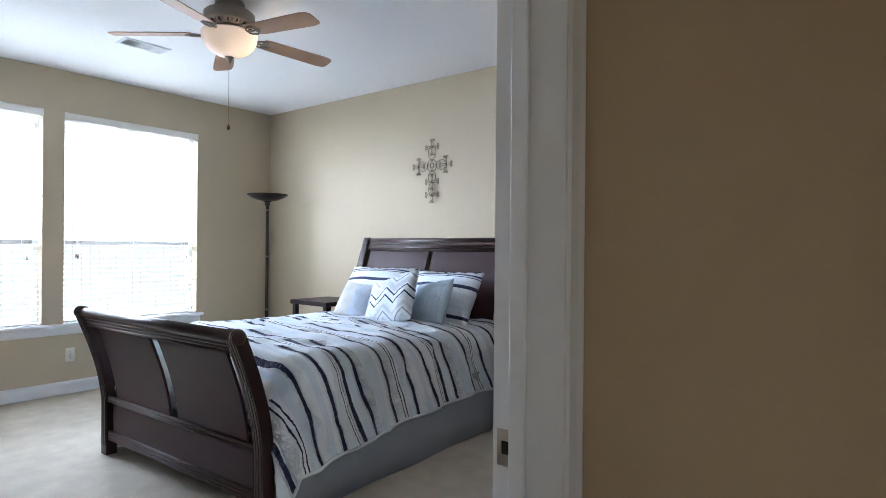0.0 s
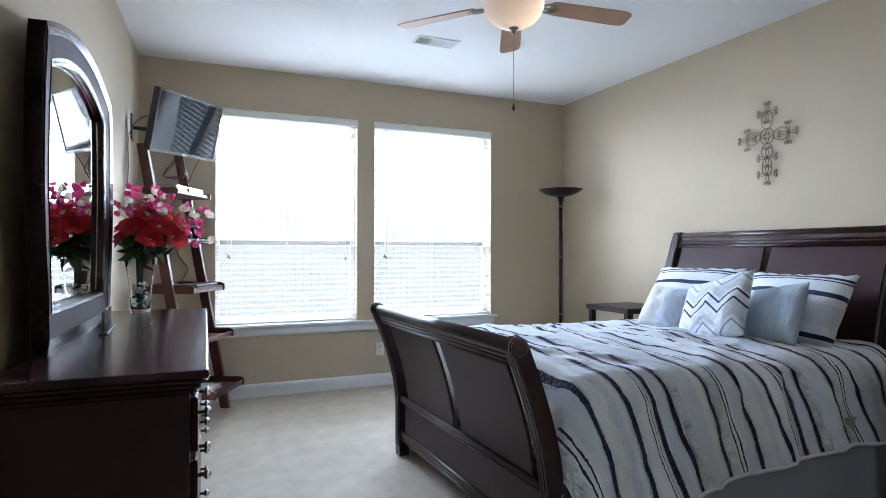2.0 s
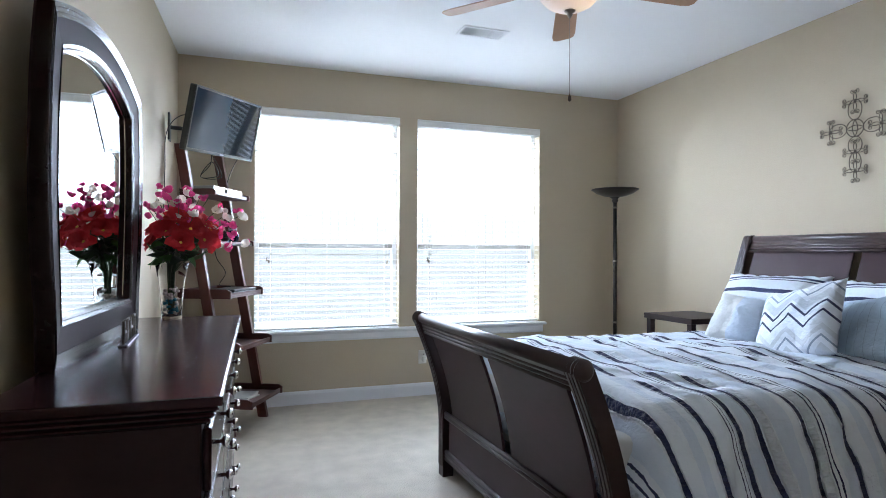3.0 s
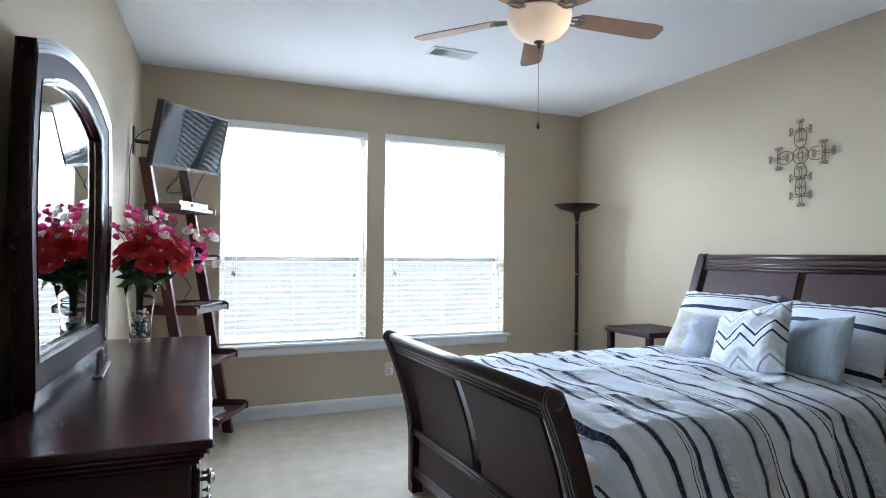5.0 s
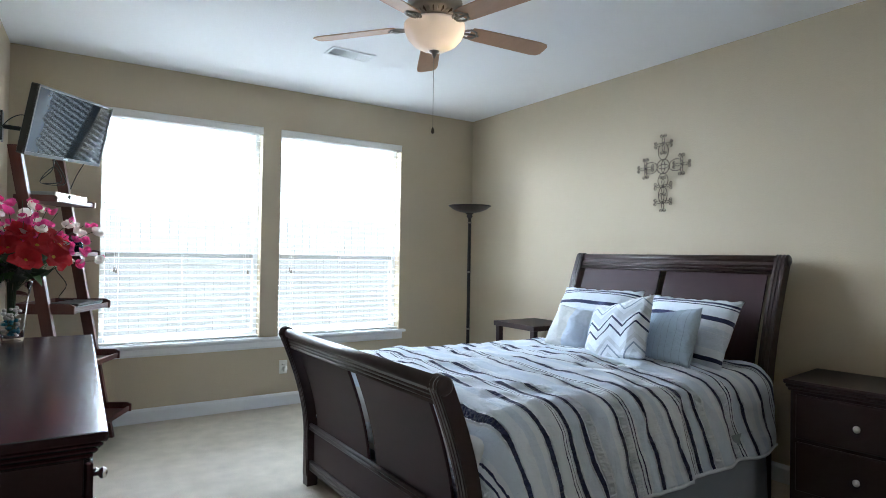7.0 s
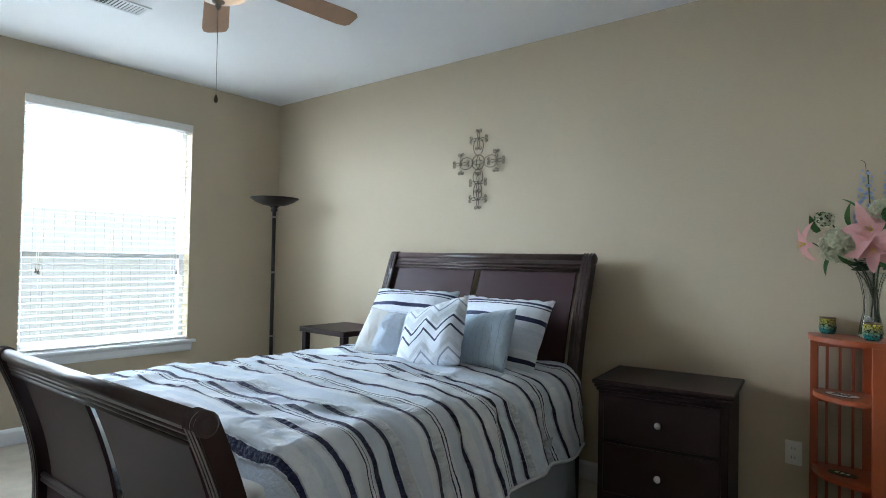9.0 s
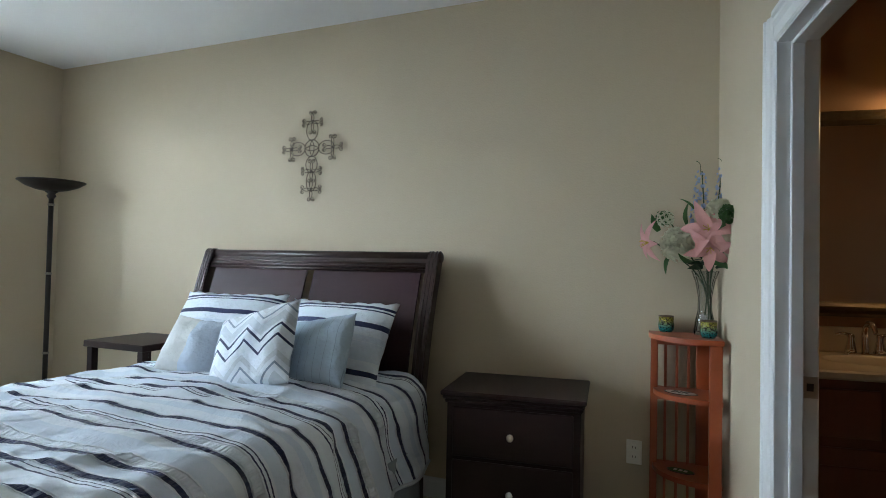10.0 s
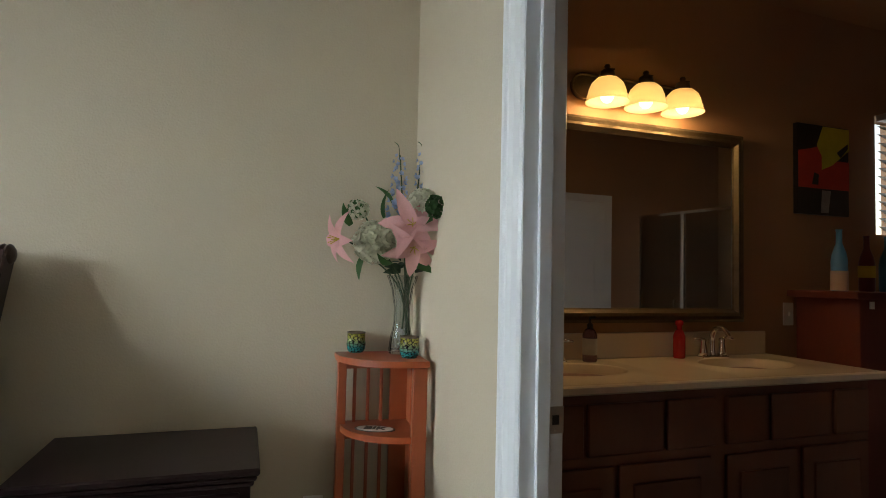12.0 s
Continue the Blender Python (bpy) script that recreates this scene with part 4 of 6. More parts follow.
for i in range(15):
    y = -0.135 + i * 0.0193
    part("louver", moved(boxes((-0.063, 0.063, -0.0052, 0.0052, -0.0008, 0.0008)), pose(0, y, -0.006, 40 if i < 5 else (0 if i < 10 else -40), 0, 0)), TRIM, v)

# ---- ceiling fan ----
FC = (-2.84, 2.40)
FZ = ZC - 0.03
fan = base("ceiling_fan", (*FC, FZ), "pewter ceiling fan with five wooden blades and a lit glass bowl", "ceiling fan")
part("canopy", lathe([(0.085, 0.03), (0.09, -0.01), (0.085, -0.025), (0.06, -0.03)], 36), PEWTER, fan, smooth=True)
part("motor_housing", lathe([(0.06, -0.025), (0.135, -0.028), (0.148, -0.04), (0.148, -0.085), (0.138, -0.095), (0.10, -0.115), (0.085, -0.12)], 44), PEWTER, fan, smooth=True)
for i in range(30):
    a = 12 * i
    part("vent_fin", moved(boxes((0.093, 0.128, -0.003, 0.003, -0.116, -0.093)), pose(0, 0, 0, 0, 0, a)), IRON if i % 2 else PEWTER, fan)
part("switch_housing", lathe([(0.085, -0.115), (0.09, -0.13), (0.075, -0.15), (0.06, -0.16)], 32), PEWTER, fan, smooth=True)
bm = lathe([(0.160, -0.165), (0.164, -0.158), (0.164, -0.168), (0.160, -0.195), (0.145, -0.23), (0.115, -0.263), (0.075, -0.285), (0.03, -0.297), (0.012, -0.30)], 48, cap=False)
bowl = part("light_bowl", bm, BOWLGLASS, fan, "frosted alabaster glass bowl, lit from inside", True)
part("finial", lathe([(0.03, -0.292), (0.026, -0.302), (0.012, -0.31), (0.014, -0.318), (0.007, -0.33), (0.002, -0.338)], 20), PEWTER, fan, smooth=True)
part("bulb", ball(bmesh.new(), (0.03, 0.06, -0.235), 0.024, 1, 1, 1.2), BULB, fan, "lit bulb inside the bowl", True)
part("pull_chain", tube([(-0.02, 0.01, -0.30), (-0.022, 0.012, -0.70)], 0.0013, 5), PEWTER, fan)
part("chain_weight", lathe([(0.002, 0.0), (0.007, -0.012), (0.009, -0.028), (0.003, -0.036)], 12, (-0.022, 0.012, -0.70)), IRON, fan, smooth=True)


def blade():
    """A fan blade with a rounded, clipped tip, along its own x."""
    out = [(0.21, -0.052), (0.25, -0.058), (0.625, -0.068), (0.67, -0.06), (0.687, -0.038), (0.687, 0.038), (0.67, 0.06), (0.625, 0.068), (0.25, 0.058), (0.21, 0.052)]
    bm = prism(bmesh.new(), out, "z", -0.003, 0.003)
    bmesh.ops.bevel(bm, geom=bm.edges[:], offset=0.0015, segments=1, affect="EDGES")
    return bm


for k in range(5):
    m = pose(0, 0, -0.158, 0, 0, 8 + 72 * k) @ pose(0, 0, 0, 0, 2.5, 0)
    b = part("blade", moved(blade(), m @ pose(0, 0, 0.0, -11, 0, 0)), BLADE, fan, "oak-toned wooden blade")
    bm = tube([(0.08, 0.0, 0.035), (0.125, 0.0, 0.02), (0.17, 0.0, -0.006)], 0.008, 8)
    for sgn in (1, -1):
        tube([(0.15, 0, -0.008), (0.175, sgn * 0.028, -0.008), (0.205, sgn * 0.04, -0.006), (0.235, sgn * 0.03, -0.006), (0.25, 0.0, -0.006)], 0.006, 7, bm)
    tube([(0.16, 0, -0.008), (0.26, 0, -0.006)], 0.006, 7, bm)
    part("blade_iron", moved(bm, m @ pose(0, 0, 0.0, -11, 0, 0)), PEWTER, b, "scrolled pewter blade iron", True)
point_lamp("fan_light", (FC[0] + 0.03, FC[1] + 0.06, FZ - 0.20), 1.0, 0.025, (1.0, 0.78, 0.52))

# ---- dresser with mirror ----
dr = base("dresser", (-2.68, 0.622, 0), "polished dark cherry dresser with silver knobs along the wall", "dresser", turn=-1.2)
dr.scale = (1.19, 1.2, 0.943)
part("top", boxes((-0.78, 0.77, -0.20, 0.205, 0.925, 0.95), bevel=0.006, seg=2), DRESSWOOD, dr)
part("top_moulding", boxes((-0.772, 0.762, -0.20, 0.197, 0.909, 0.925), (-0.764, 0.754, -0.20, 0.189, 0.893, 0.909), (-0.756, 0.746, -0.20, 0.181, 0.877, 0.893), bevel=0.006), DRESSWOOD, dr)
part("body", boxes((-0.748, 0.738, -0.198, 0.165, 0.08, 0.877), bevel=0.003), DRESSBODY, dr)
for r, (lo, hi) in enumerate(((0.70, 0.86), (0.49, 0.68), (0.28, 0.47), (0.10, 0.26))):
    for lo_x, hi_x in ((-0.73, -0.255), (-0.24, 0.235), (0.25, 0.72)):
        d = part("drawer", boxes((lo_x, hi_x, 0.166, 0.182, lo, hi), bevel=0.005), DRESSWOOD, dr)
        for kx in (lo_x + 0.12, hi_x - 0.12):
            knob(d, (kx, 0.182, (lo + hi) / 2), FACE_N, CHROME)
for x in (-0.748, 0.678):
    for y in (-0.198, 0.105):
        part("foot", boxes((x, x + 0.06, y, y + 0.06, 0, 0.08), bevel=0.004), DRESSWOOD, dr)


def sag(pts, n=10):
    """A smooth run through points."""
    out = []
    p = [Vector(pts[0])] + [Vector(q) for q in pts] + [Vector(pts[-1])]
    for i in range(1, len(p) - 2):
        for k in range(n):
            t = k / n
            out.append(0.5 * ((2 * p[i]) + (p[i + 1] - p[i - 1]) * t + (2 * p[i - 1] - 5 * p[i] + 4 * p[i + 1] - p[i + 2]) * t * t + (3 * p[i] - p[i - 1] - 3 * p[i + 1] + p[i + 2]) * t ** 3))
    return out + [p[-1]]


SIDE_OUT = ((0.535, 0.0), (0.548, 0.14), (0.572, 0.25), (0.592, 0.36), (0.602, 0.47), (0.602, 0.62), (0.592, 0.76), (0.565, 0.90))
SIDE_IN = ((0.435, 0.115), (0.445, 0.21), (0.455, 0.30), (0.464, 0.39), (0.470, 0.48), (0.468, 0.60), (0.460, 0.71), (0.445, 0.815))


def bowed(k, inset=0.0):
    """Outline in (x, z) of the bow-sided, arch-topped frame: k 0 at its outer edge, 1 at the glass."""
    side = [((1 - k) * a + k * c, (1 - k) * b + k * d, 0) for (a, b), (c, d) in zip(SIDE_OUT, SIDE_IN)]
    right = [(p.x - inset, p.y) for p in sag(side, 4)]
    half, shoulder = right[-1]
    rise = 0.088 * (1 - k) + 0.076 * k
    top = [(half * (1 - i / 14), shoulder + rise * (1 - (1 - i / 14) ** 2)) for i in range(1, 28)]
    return right + top + [(-x, z) for x, z in right[::-1]]


def frame_ring(k0, k1, back, front0, front1):
    """A ring of the frame between two outlines, its front sloping from front0 to front1."""
    bm = bmesh.new()
    n = len(bowed(0))
    o0, o1, i0, i1 = [[bm.verts.new((x, y, z)) for x, z in bowed(k)] for k, y in ((k0, back), (k0, front0), (k1, back), (k1, front1))]
    for a in range(n):
        b = (a + 1) % n
        bm.faces.new((o0[a], o0[b], o1[b], o1[a]))
        bm.faces.new((i0[a], i1[a], i1[b], i0[b]))
        bm.faces.new((o1[a], o1[b], i1[b], i1[a]))
        bm.faces.new((o0[a], i0[a], i0[b], o0[b]))
    return bm


mr = base("dresser_mirror", (-2.73, 0.384, 0.895), "wide arched mirror in a bow-sided dark wooden frame on the dresser", "mirror", turn=-2.3)
mr.scale = (1.0, 1.0, 1.11)
part("frame", frame_ring(0, 1, 0.0, 0.044, 0.033), FRAMEWOOD, mr)
for k in (0.0, 0.11, 0.22):
    y = 0.044 - 0.011 * k
    part("outer_reed", frame_ring(k, k + 0.095, 0.006, y + 0.005, y + 0.002), REEDWOOD, mr)
part("inner_bead", frame_ring(0.88, 1.02, 0.004, 0.038, 0.031), REEDWOOD, mr)
bm = bmesh.new()
prism(bm, bowed(1.0, 0.001), "y", 0.003, 0.008)
part("mirror_pane", bm, MIRROR, mr, "clear mirror glass")
part("bevel_edge", frame_ring(1.03, 1.13, 0.0075, 0.0085, 0.0100), CHROME, mr, "bright bevelled glass edge")

# small standing letters, on a base
lt = base("letter_ornament", (-2.75, 0.50, 0.895), "small dark metal ornament of standing letters on the dresser", "ornament", turn=2)
part("plinth", boxes((-0.155, 0.155, -0.016, 0.016, 0, 0.008), bevel=0.002), BLACK, lt)
for i in range(4):
    x = -0.145 + i * 0.077
    part("letter_bar", boxes((x, x + 0.010, -0.005, 0.005, 0.008, 0.09), bevel=0.002), IRON, lt)
    part("letter_bar", boxes((x + 0.044, x + 0.054, -0.005, 0.005, 0.008, 0.09), bevel=0.002), IRON, lt)
    part("letter_bar", boxes((x + 0.010, x + 0.044, -0.005, 0.005, 0.043 if i % 2 else 0.08, 0.053 if i % 2 else 0.09), bevel=0.002), IRON, lt)


# ---- flowers ----
def petal(bm, m, length, width, curl, n=6, cup=0.25, point=0.8, blunt=0.9, ruffle=0.0):
    """One petal along its own x, bent up and cupped."""
    rows = []
    for i in range(n + 1):
        t = i / n
        w = width * max(0.0, math.sin(math.pi * min(1, 0.12 + 0.88 * t) ** point)) ** blunt * 0.5
        x, z = length * t * math.cos(curl * t * 0.6), length * t * math.sin(curl * t * 0.6)
        rows.append([bm.verts.new(m @ Vector((x, s * w, z + cup * abs(s) * w + ruffle * abs(s) * t * math.sin(11 * t + 5 * s)))) for s in (-1, -0.35, 0.35, 1)])
    for a, b in zip(rows, rows[1:]):
        for k in range(3):
            bm.faces.new((a[k], a[k + 1], b[k + 1], b[k]))
    return bm


def towards(place, direction, roll=0.0):
    q = Vector(direction).normalized().to_track_quat("Z", "Y")
    return Matrix.Translation(place) @ q.to_matrix().to_4x4() @ pose(0, 0, 0, 0, 0, roll)


def blossom(th, name, place, direction, petals, length, width, curl, mat, heart=YELLOW, label="", point=0.8, lift=35, heart_r=0.008, cup=0.25, n=6, blunt=0.9, ruffle=0.0):
    bm = bmesh.new()
    m = towards(place, direction, random.uniform(0, 60))
    for k in range(petals):
        petal(bm, m @ pose(0, 0, 0, 0, 0, 360 / petals * k + random.uniform(-6, 6)) @ pose(0, 0, 0, 0, -lift + random.uniform(-9, 9), 0), length * random.uniform(0.88, 1.08), width, curl * random.uniform(0.6, 1.3), n, cup, point, blunt, ruffle)
    f = part(name, bm, mat, th, label, True)
    if heart:
        part("flower_heart", ball(bmesh.new(), m @ Vector((0, 0, 0.006)), heart_r, seg=8), heart, f, smooth=True)
    return f


def leaf_part(th, place, direction, length, width, mat=LEAF):
    part("leaf", petal(bmesh.new(), towards(place, direction) @ pose(0, 0, 0, 0, -90, random.uniform(0, 360)), length, width, -0.7), mat, th, smooth=True)


def stems(th, start, ends, r=0.003):
    for e in ends:
        s = Vector(start) + Vector((random.uniform(-0.02, 0.02), random.uniform(-0.02, 0.02), 0))
        e = Vector(e)
        mid = Vector((e.x * 0.16, e.y * 0.16, 0.26))
        part("stem", tube(sag([s, mid, e], 5), r, 6), STEM, th)


# bouquet on the dresser
vase = base("flower_vase", (-3.50, 0.565, 0.895), "flared clear glass vase with stones and water on the dresser", "vase")
bm = lathe([(0.044, 0), (0.046, 0.006), (0.051, 0.10), (0.062, 0.20), (0.077, 0.275), (0.0745, 0.276), (0.0595, 0.20), (0.0485, 0.10), (0.042, 0.018), (0.01, 0.014)], 36)
part("glass", bm, GLASS, vase, smooth=True)
for i in range(80):
    a, r, z = random.uniform(0, 6.28), random.uniform(0.008, 0.034), 0.026 + i * 0.0016
    part("stone", ball(bmesh.new(), (r * math.cos(a), r * math.sin(a), z), random.uniform(0.008, 0.013), 1.1, 0.9, 0.75, seg=7), TEALSTONE if (i % 3 and i < 46) else STONE, vase, smooth=True)
bq = base("silk_bouquet", (-3.50, 0.565, 0.909), "bouquet of red, magenta, orange and white silk flowers", "bouquet")
bq.scale = (1.1, 1.12, 1.06)
random.seed(11)
# large red blossoms and orange lilies in the middle
for i in range(15):
    a = 2.4 * i
    e = (i + 0.5) / 15
    h = Vector((0.125 * math.cos(a) * (1.1 - 0.45 * e), max(-0.085, 0.105 * math.sin(a) * (1.1 - 0.3 * e) + 0.045), 0.335 + 0.10 * e + random.uniform(-0.015, 0.015)))
    d = (h - Vector((0, 0.03, 0.31))).normalized() + Vector((0.15, 0.1, 0.1))
    orange = i in (1, 6, 14)
    part("stem", tube(sag([(0.012 * math.cos(a), 0.012 * math.sin(a), 0.03), (0.02 * math.cos(a), 0.02 * math.sin(a), 0.24), h], 5), 0.0026, 6), STEM, bq)
    blossom(bq, "flower", h, d, 6 if orange else 7, 0.066 if orange else random.uniform(0.058, 0.076), 0.028 if orange else 0.060, -0.55, ORANGE if orange else RED, point=1.1 if orange else 1.35, lift=random.uniform(28, 55), cup=0.35, n=8, blunt=0.9 if orange else 0.36, ruffle=0.002 if orange else 0.011)
# sprays of small orchids above and to the room's side
SPRAYS = ((0.02, -0.10, 0.50), (-0.05, -0.06, 0.53), (0.06, -0.02, 0.545), (-0.02, 0.02, 0.555), (0.05, 0.07, 0.535), (-0.06, 0.09, 0.53), (0.03, 0.12, 0.51), (0.02, 0.17, 0.49), (-0.05, 0.20, 0.47), (0.03, 0.235, 0.45), (-0.02, 0.225, 0.41), (0.02, 0.20, 0.365), (-0.03, 0.27, 0.335), (0.10, 0.03, 0.49), (0.12, 0.09, 0.46), (-0.12, 0.02, 0.50), (-0.13, 0.09, 0.46), (0.11, -0.05, 0.46))
for i, tip in enumerate(SPRAYS):
    tip = Vector((tip[0] * 1.25, tip[1] * 1.22, tip[2] + 0.2 * (tip[2] - 0.33)))
    run = sag([(0.01, 0.01, 0.20), tip * 0.5 + Vector((0, 0.01, 0.15)), tip], 8)
    part("twig", tube(run, 0.0016, 5), STEM, bq)
    white = i in (1, 3, 5, 7, 8, 9, 12, 14)
    for k in range(5):
        h = run[len(run) - 1 - 2 * k] + Vector((random.uniform(-0.02, 0.02), random.uniform(-0.02, 0.02), random.uniform(-0.012, 0.012)))
        pale = white if k % 3 else not white and i % 4 == 1
        d = Vector((random.uniform(-0.5, 1.0), random.uniform(-0.4, 0.9), random.uniform(0.0, 0.9)))
        ln = random.uniform(0.025, 0.037) * (0.75 if k == 0 else 1.0)
        blossom(bq, "orchid", h, d, 5, ln, ln * 0.95, 0.7, WHITEPETAL if pale else MAGENTA, heart=None, point=1.4, lift=random.uniform(8, 48), cup=0.45, n=5, blunt=0.5, ruffle=0.002)
# dark foliage below the blossoms
for i in range(110):
    a = random.uniform(0, 6.28)
    rr = random.uniform(0.01, 0.075)
    h = Vector((rr * math.cos(a), rr * math.sin(a) * 0.9 + 0.025, random.uniform(0.265, 0.375)))
    leaf_part(bq, h, (math.cos(a), max(-0.6, math.sin(a)), random.uniform(-0.5, 0.6)), random.uniform(0.05, 0.085), 0.034, LEAF if i % 9 == 0 else DARKLEAF)
for y, z, down in ((-0.075, 0.27, -0.9), (-0.05, 0.30, 0.1), (0.085, 0.285, -0.8), (0.06, 0.30, -0.5)):
    leaf_part(bq, Vector((0.05, y * 0.7, z)), (0.35, y * 12, down), 0.075, 0.034, LEAF)

# ---- television on a wall arm ----
TL, TR, BL = Vector((-4.185, 0.612, 2.247)), Vector((-4.77, 1.01, 2.283)), Vector((-4.235, 0.532, 1.868))
ax = (TL - TR).normalized()
up = (TL - BL)
up = (up - ax * up.dot(ax)).normalized()
nz = ax.cross(up) * -1
if nz.y < 0:
    nz = -nz
tv = new("television")
tvm = Matrix((ax, nz, up)).transposed().to_4x4()
tvm.translation = (TL + TR) / 2 - up * 0.2
tv.matrix_world = tvm
tagged(tv, "flat black television, switched off, tilted on a wall arm", "television")
part("casing", boxes((-0.352, 0.352, -0.035, 0.012, -0.203, 0.203), bevel=0.006), BLACK, tv)
part("screen", boxes((-0.338, 0.338, 0.0125, 0.0135, -0.183, 0.19)), SCREEN, tv, "glossy dark screen")
part("bezel", boxes((-0.352, 0.352, 0.0126, 0.018, 0.191, 0.203), (-0.352, 0.352, 0.0126, 0.018, -0.203, -0.184), (-0.352, -0.339, 0.0126, 0.018, -0.184, 0.191), (0.339, 0.352, 0.0126, 0.018, -0.184, 0.191), bevel=0.001), BLACK, tv)
part("bezel_badge", boxes((-0.02, 0.02, 0.0182, 0.0195, -0.198, -0.189)), SILVER, tv, "small silver badge")
inv = tvm.inverted()
wall_end = Vector((-4.62, YS, 2.06))
elbow = Vector((-4.66, 0.56, 2.06))
part("mount_arm", tube([inv @ wall_end, inv @ elbow, Vector((0, -0.034, 0))], 0.014, 8), BLACK, tv)
part("wall_plate", moved(boxes((-0.05, 0.05, 0.0, 0.012, -0.09, 0.09), bevel=0.002), inv @ Matrix.Translation(wall_end)), BLACK, tv)


def cable(name, pts, label, r=0.0032):
    bm = tube(pts, r, 6)
    tagged(finish(name, bm, BLACK, None, "", True), label, "cable")


cable("tv_cable", sag([(-4.36, 0.66, 2.05), (-4.40, 0.53, 2.10), (-4.47, 0.43, 2.0), (-4.48, 0.42, 1.75), (-4.47, 0.415, 1.5)]), "black cable hanging from the television down the wall")
cable("tv_cable", sag([(-4.46, 0.70, 1.87), (-4.47, 0.69, 1.80), (-4.53, 0.63, 1.735), (-4.57, 0.66, 1.725), (-4.50, 0.74, 1.74), (-4.47, 0.70, 1.82), (-4.56, 0.63, 1.73), (-4.51, 0.76, 1.73), (-4.46, 0.70, 1.87)]), "black coiled cable hanging under the television")
cable("tv_cable", sag([(-4.66, 0.86, 1.88), (-4.70, 0.82, 1.80), (-4.74, 0.79, 1.715)]), "black cable from the television to the player")
cable("power_cable", sag([(-4.72, 0.60, 1.275), (-4.73, 0.61, 1.15), (-4.76, 0.66, 1.05), (-4.78, 0.64, 0.98), (-4.74, 0.60, 0.96), (-4.72, 0.7, 0.945)]), "black cable hanging behind the ladder shelf")
cable("power_cable", sag([(-4.90, 0.70, 1.275), (-4.93, 0.72, 1.18), (-4.90, 0.78, 1.08), (-4.92, 0.74, 0.99), (-4.86, 0.82, 0.98)]), "thin black cable hanging between the shelves")

# ---- ladder shelf ----
LM = pose(-4.84, 0.68, 0, 0, 0, -26.7)
ld = base("ladder_shelf", (-4.84, 0.68, 0), "mahogany ladder shelf with five tray shelves leaning in the corner", "ladder shelf", turn=-26.7)
for x in (-0.265, 0.235):
    bm = prism(bmesh.new(), [(0.255, 0.0), (0.325, 0.0), (-0.05, 1.96), (-0.12, 1.96)], "x", x, x + 0.03)
    part("side_post", bm, LADDERWOOD, ld)
for z, yf in ((0.20, 0.43), (0.575, 0.345), (0.93, 0.275), (1.29, 0.20), (1.63, 0.16)):
    bm = boxes((-0.235, 0.235, -0.085, yf, z - 0.012, z + 0.006), bevel=0.002)
    sh = part("shelf", bm, LADDERWOOD, ld)
    lip = 0.048 if z < 1.2 else 0.026
    for x in (-0.25, 0.235):
        o = [(-0.085, z - 0.016), (yf + 0.01, z - 0.016), (yf + 0.01, z + lip * 0.7), (yf - 0.02, z + lip), (-0.085, z + lip)]
        part("side_lip", prism(bmesh.new(), o, "x", x, x + 0.015), LADDERWOOD, sh)
    part("front_lip", boxes((-0.235, 0.235, yf - 0.012, yf, z + 0.006, z + lip * 0.45)), LADDERWOOD, sh)
    part("back_lip", boxes((-0.235, 0.235, -0.087, -0.075, z + 0.006, z + lip)), LADDERWOOD, sh)


def on_ladder(name, place, label, category):
    ob = base(name, (0, 0, 0), label, category)
    ob.matrix_world = LM @ Matrix.Translation(place)
    return ob


pl = on_ladder("disc_player", (0, 0.03, 1.637), "slim silver disc player on the top ladder shelf", "disc player")
part("casing", boxes((-0.20, 0.20, -0.10, 0.10, 0, 0.045), bevel=0.004), SILVER, pl)
part("front_panel", boxes((-0.195, 0.195, 0.10, 0.104, 0.004, 0.042), bevel=0.001), CHROME, pl, "bright front panel")
part("dial", moved(lathe([(0.014, 0), (0.014, 0.006), (0.011, 0.008)], 18), pose(0.03, 0.104, 0.024, -90, 0, 0)), BLACK, pl)
part("display", boxes((-0.15, -0.06, 0.1042, 0.105, 0.014, 0.032)), BLACK, pl)
jar = on_ladder("mosaic_jar", (-0.09, 0.12, 1.297), "small round teal glass jar on a ladder shelf", "jar")
part("jar_body", lathe([(0.028, 0), (0.042, 0.02), (0.046, 0.045), (0.036, 0.075), (0.024, 0.09)], 24), BLUEGLASS, jar, smooth=True)
part("jar_collar", lathe([(0.024, 0.09), (0.030, 0.094), (0.030, 0.108), (0.024, 0.11)], 24), SILVER, jar)
jar = on_ladder("small_vase", (0.03, 0.12, 1.297), "small dark round ornament on a ladder shelf", "ornament")
part("vase_body", lathe([(0.02, 0), (0.036, 0.02), (0.038, 0.045), (0.022, 0.07), (0.018, 0.08)], 20), LAMPBLACK, jar, smooth=True)
b = on_ladder("black_box", (-0.04, 0.15, 0.937), "flat black electronic box on a ladder shelf", "box")
part("lid", boxes((-0.17, 0.17, -0.10, 0.10, 0.018, 0.035), bevel=0.003), BLACK, b)
part("tray", boxes((-0.165, 0.165, -0.095, 0.095, 0, 0.018), bevel=0.002), SILVER, b)
for i, (w, d) in enumerate(((0.20, 0.28), (0.19, 0.26), (0.21, 0.27))):
    ob = finish("magazine", boxes((-w / 2, w / 2, -d / 2, d / 2, 0, 0.006)), PAPER)
    ob.matrix_world = LM @ pose(0.02, 0.2, 0.207 + i * 0.0065, 0, 0, 7 * i - 8)
    tagged(ob, "glossy printed magazine lying on the lowest ladder shelf", "magazine", "magazines on the shelf")

# ---- corner shelf ----
CX, CY = XE - 0.004, YN - 0.012
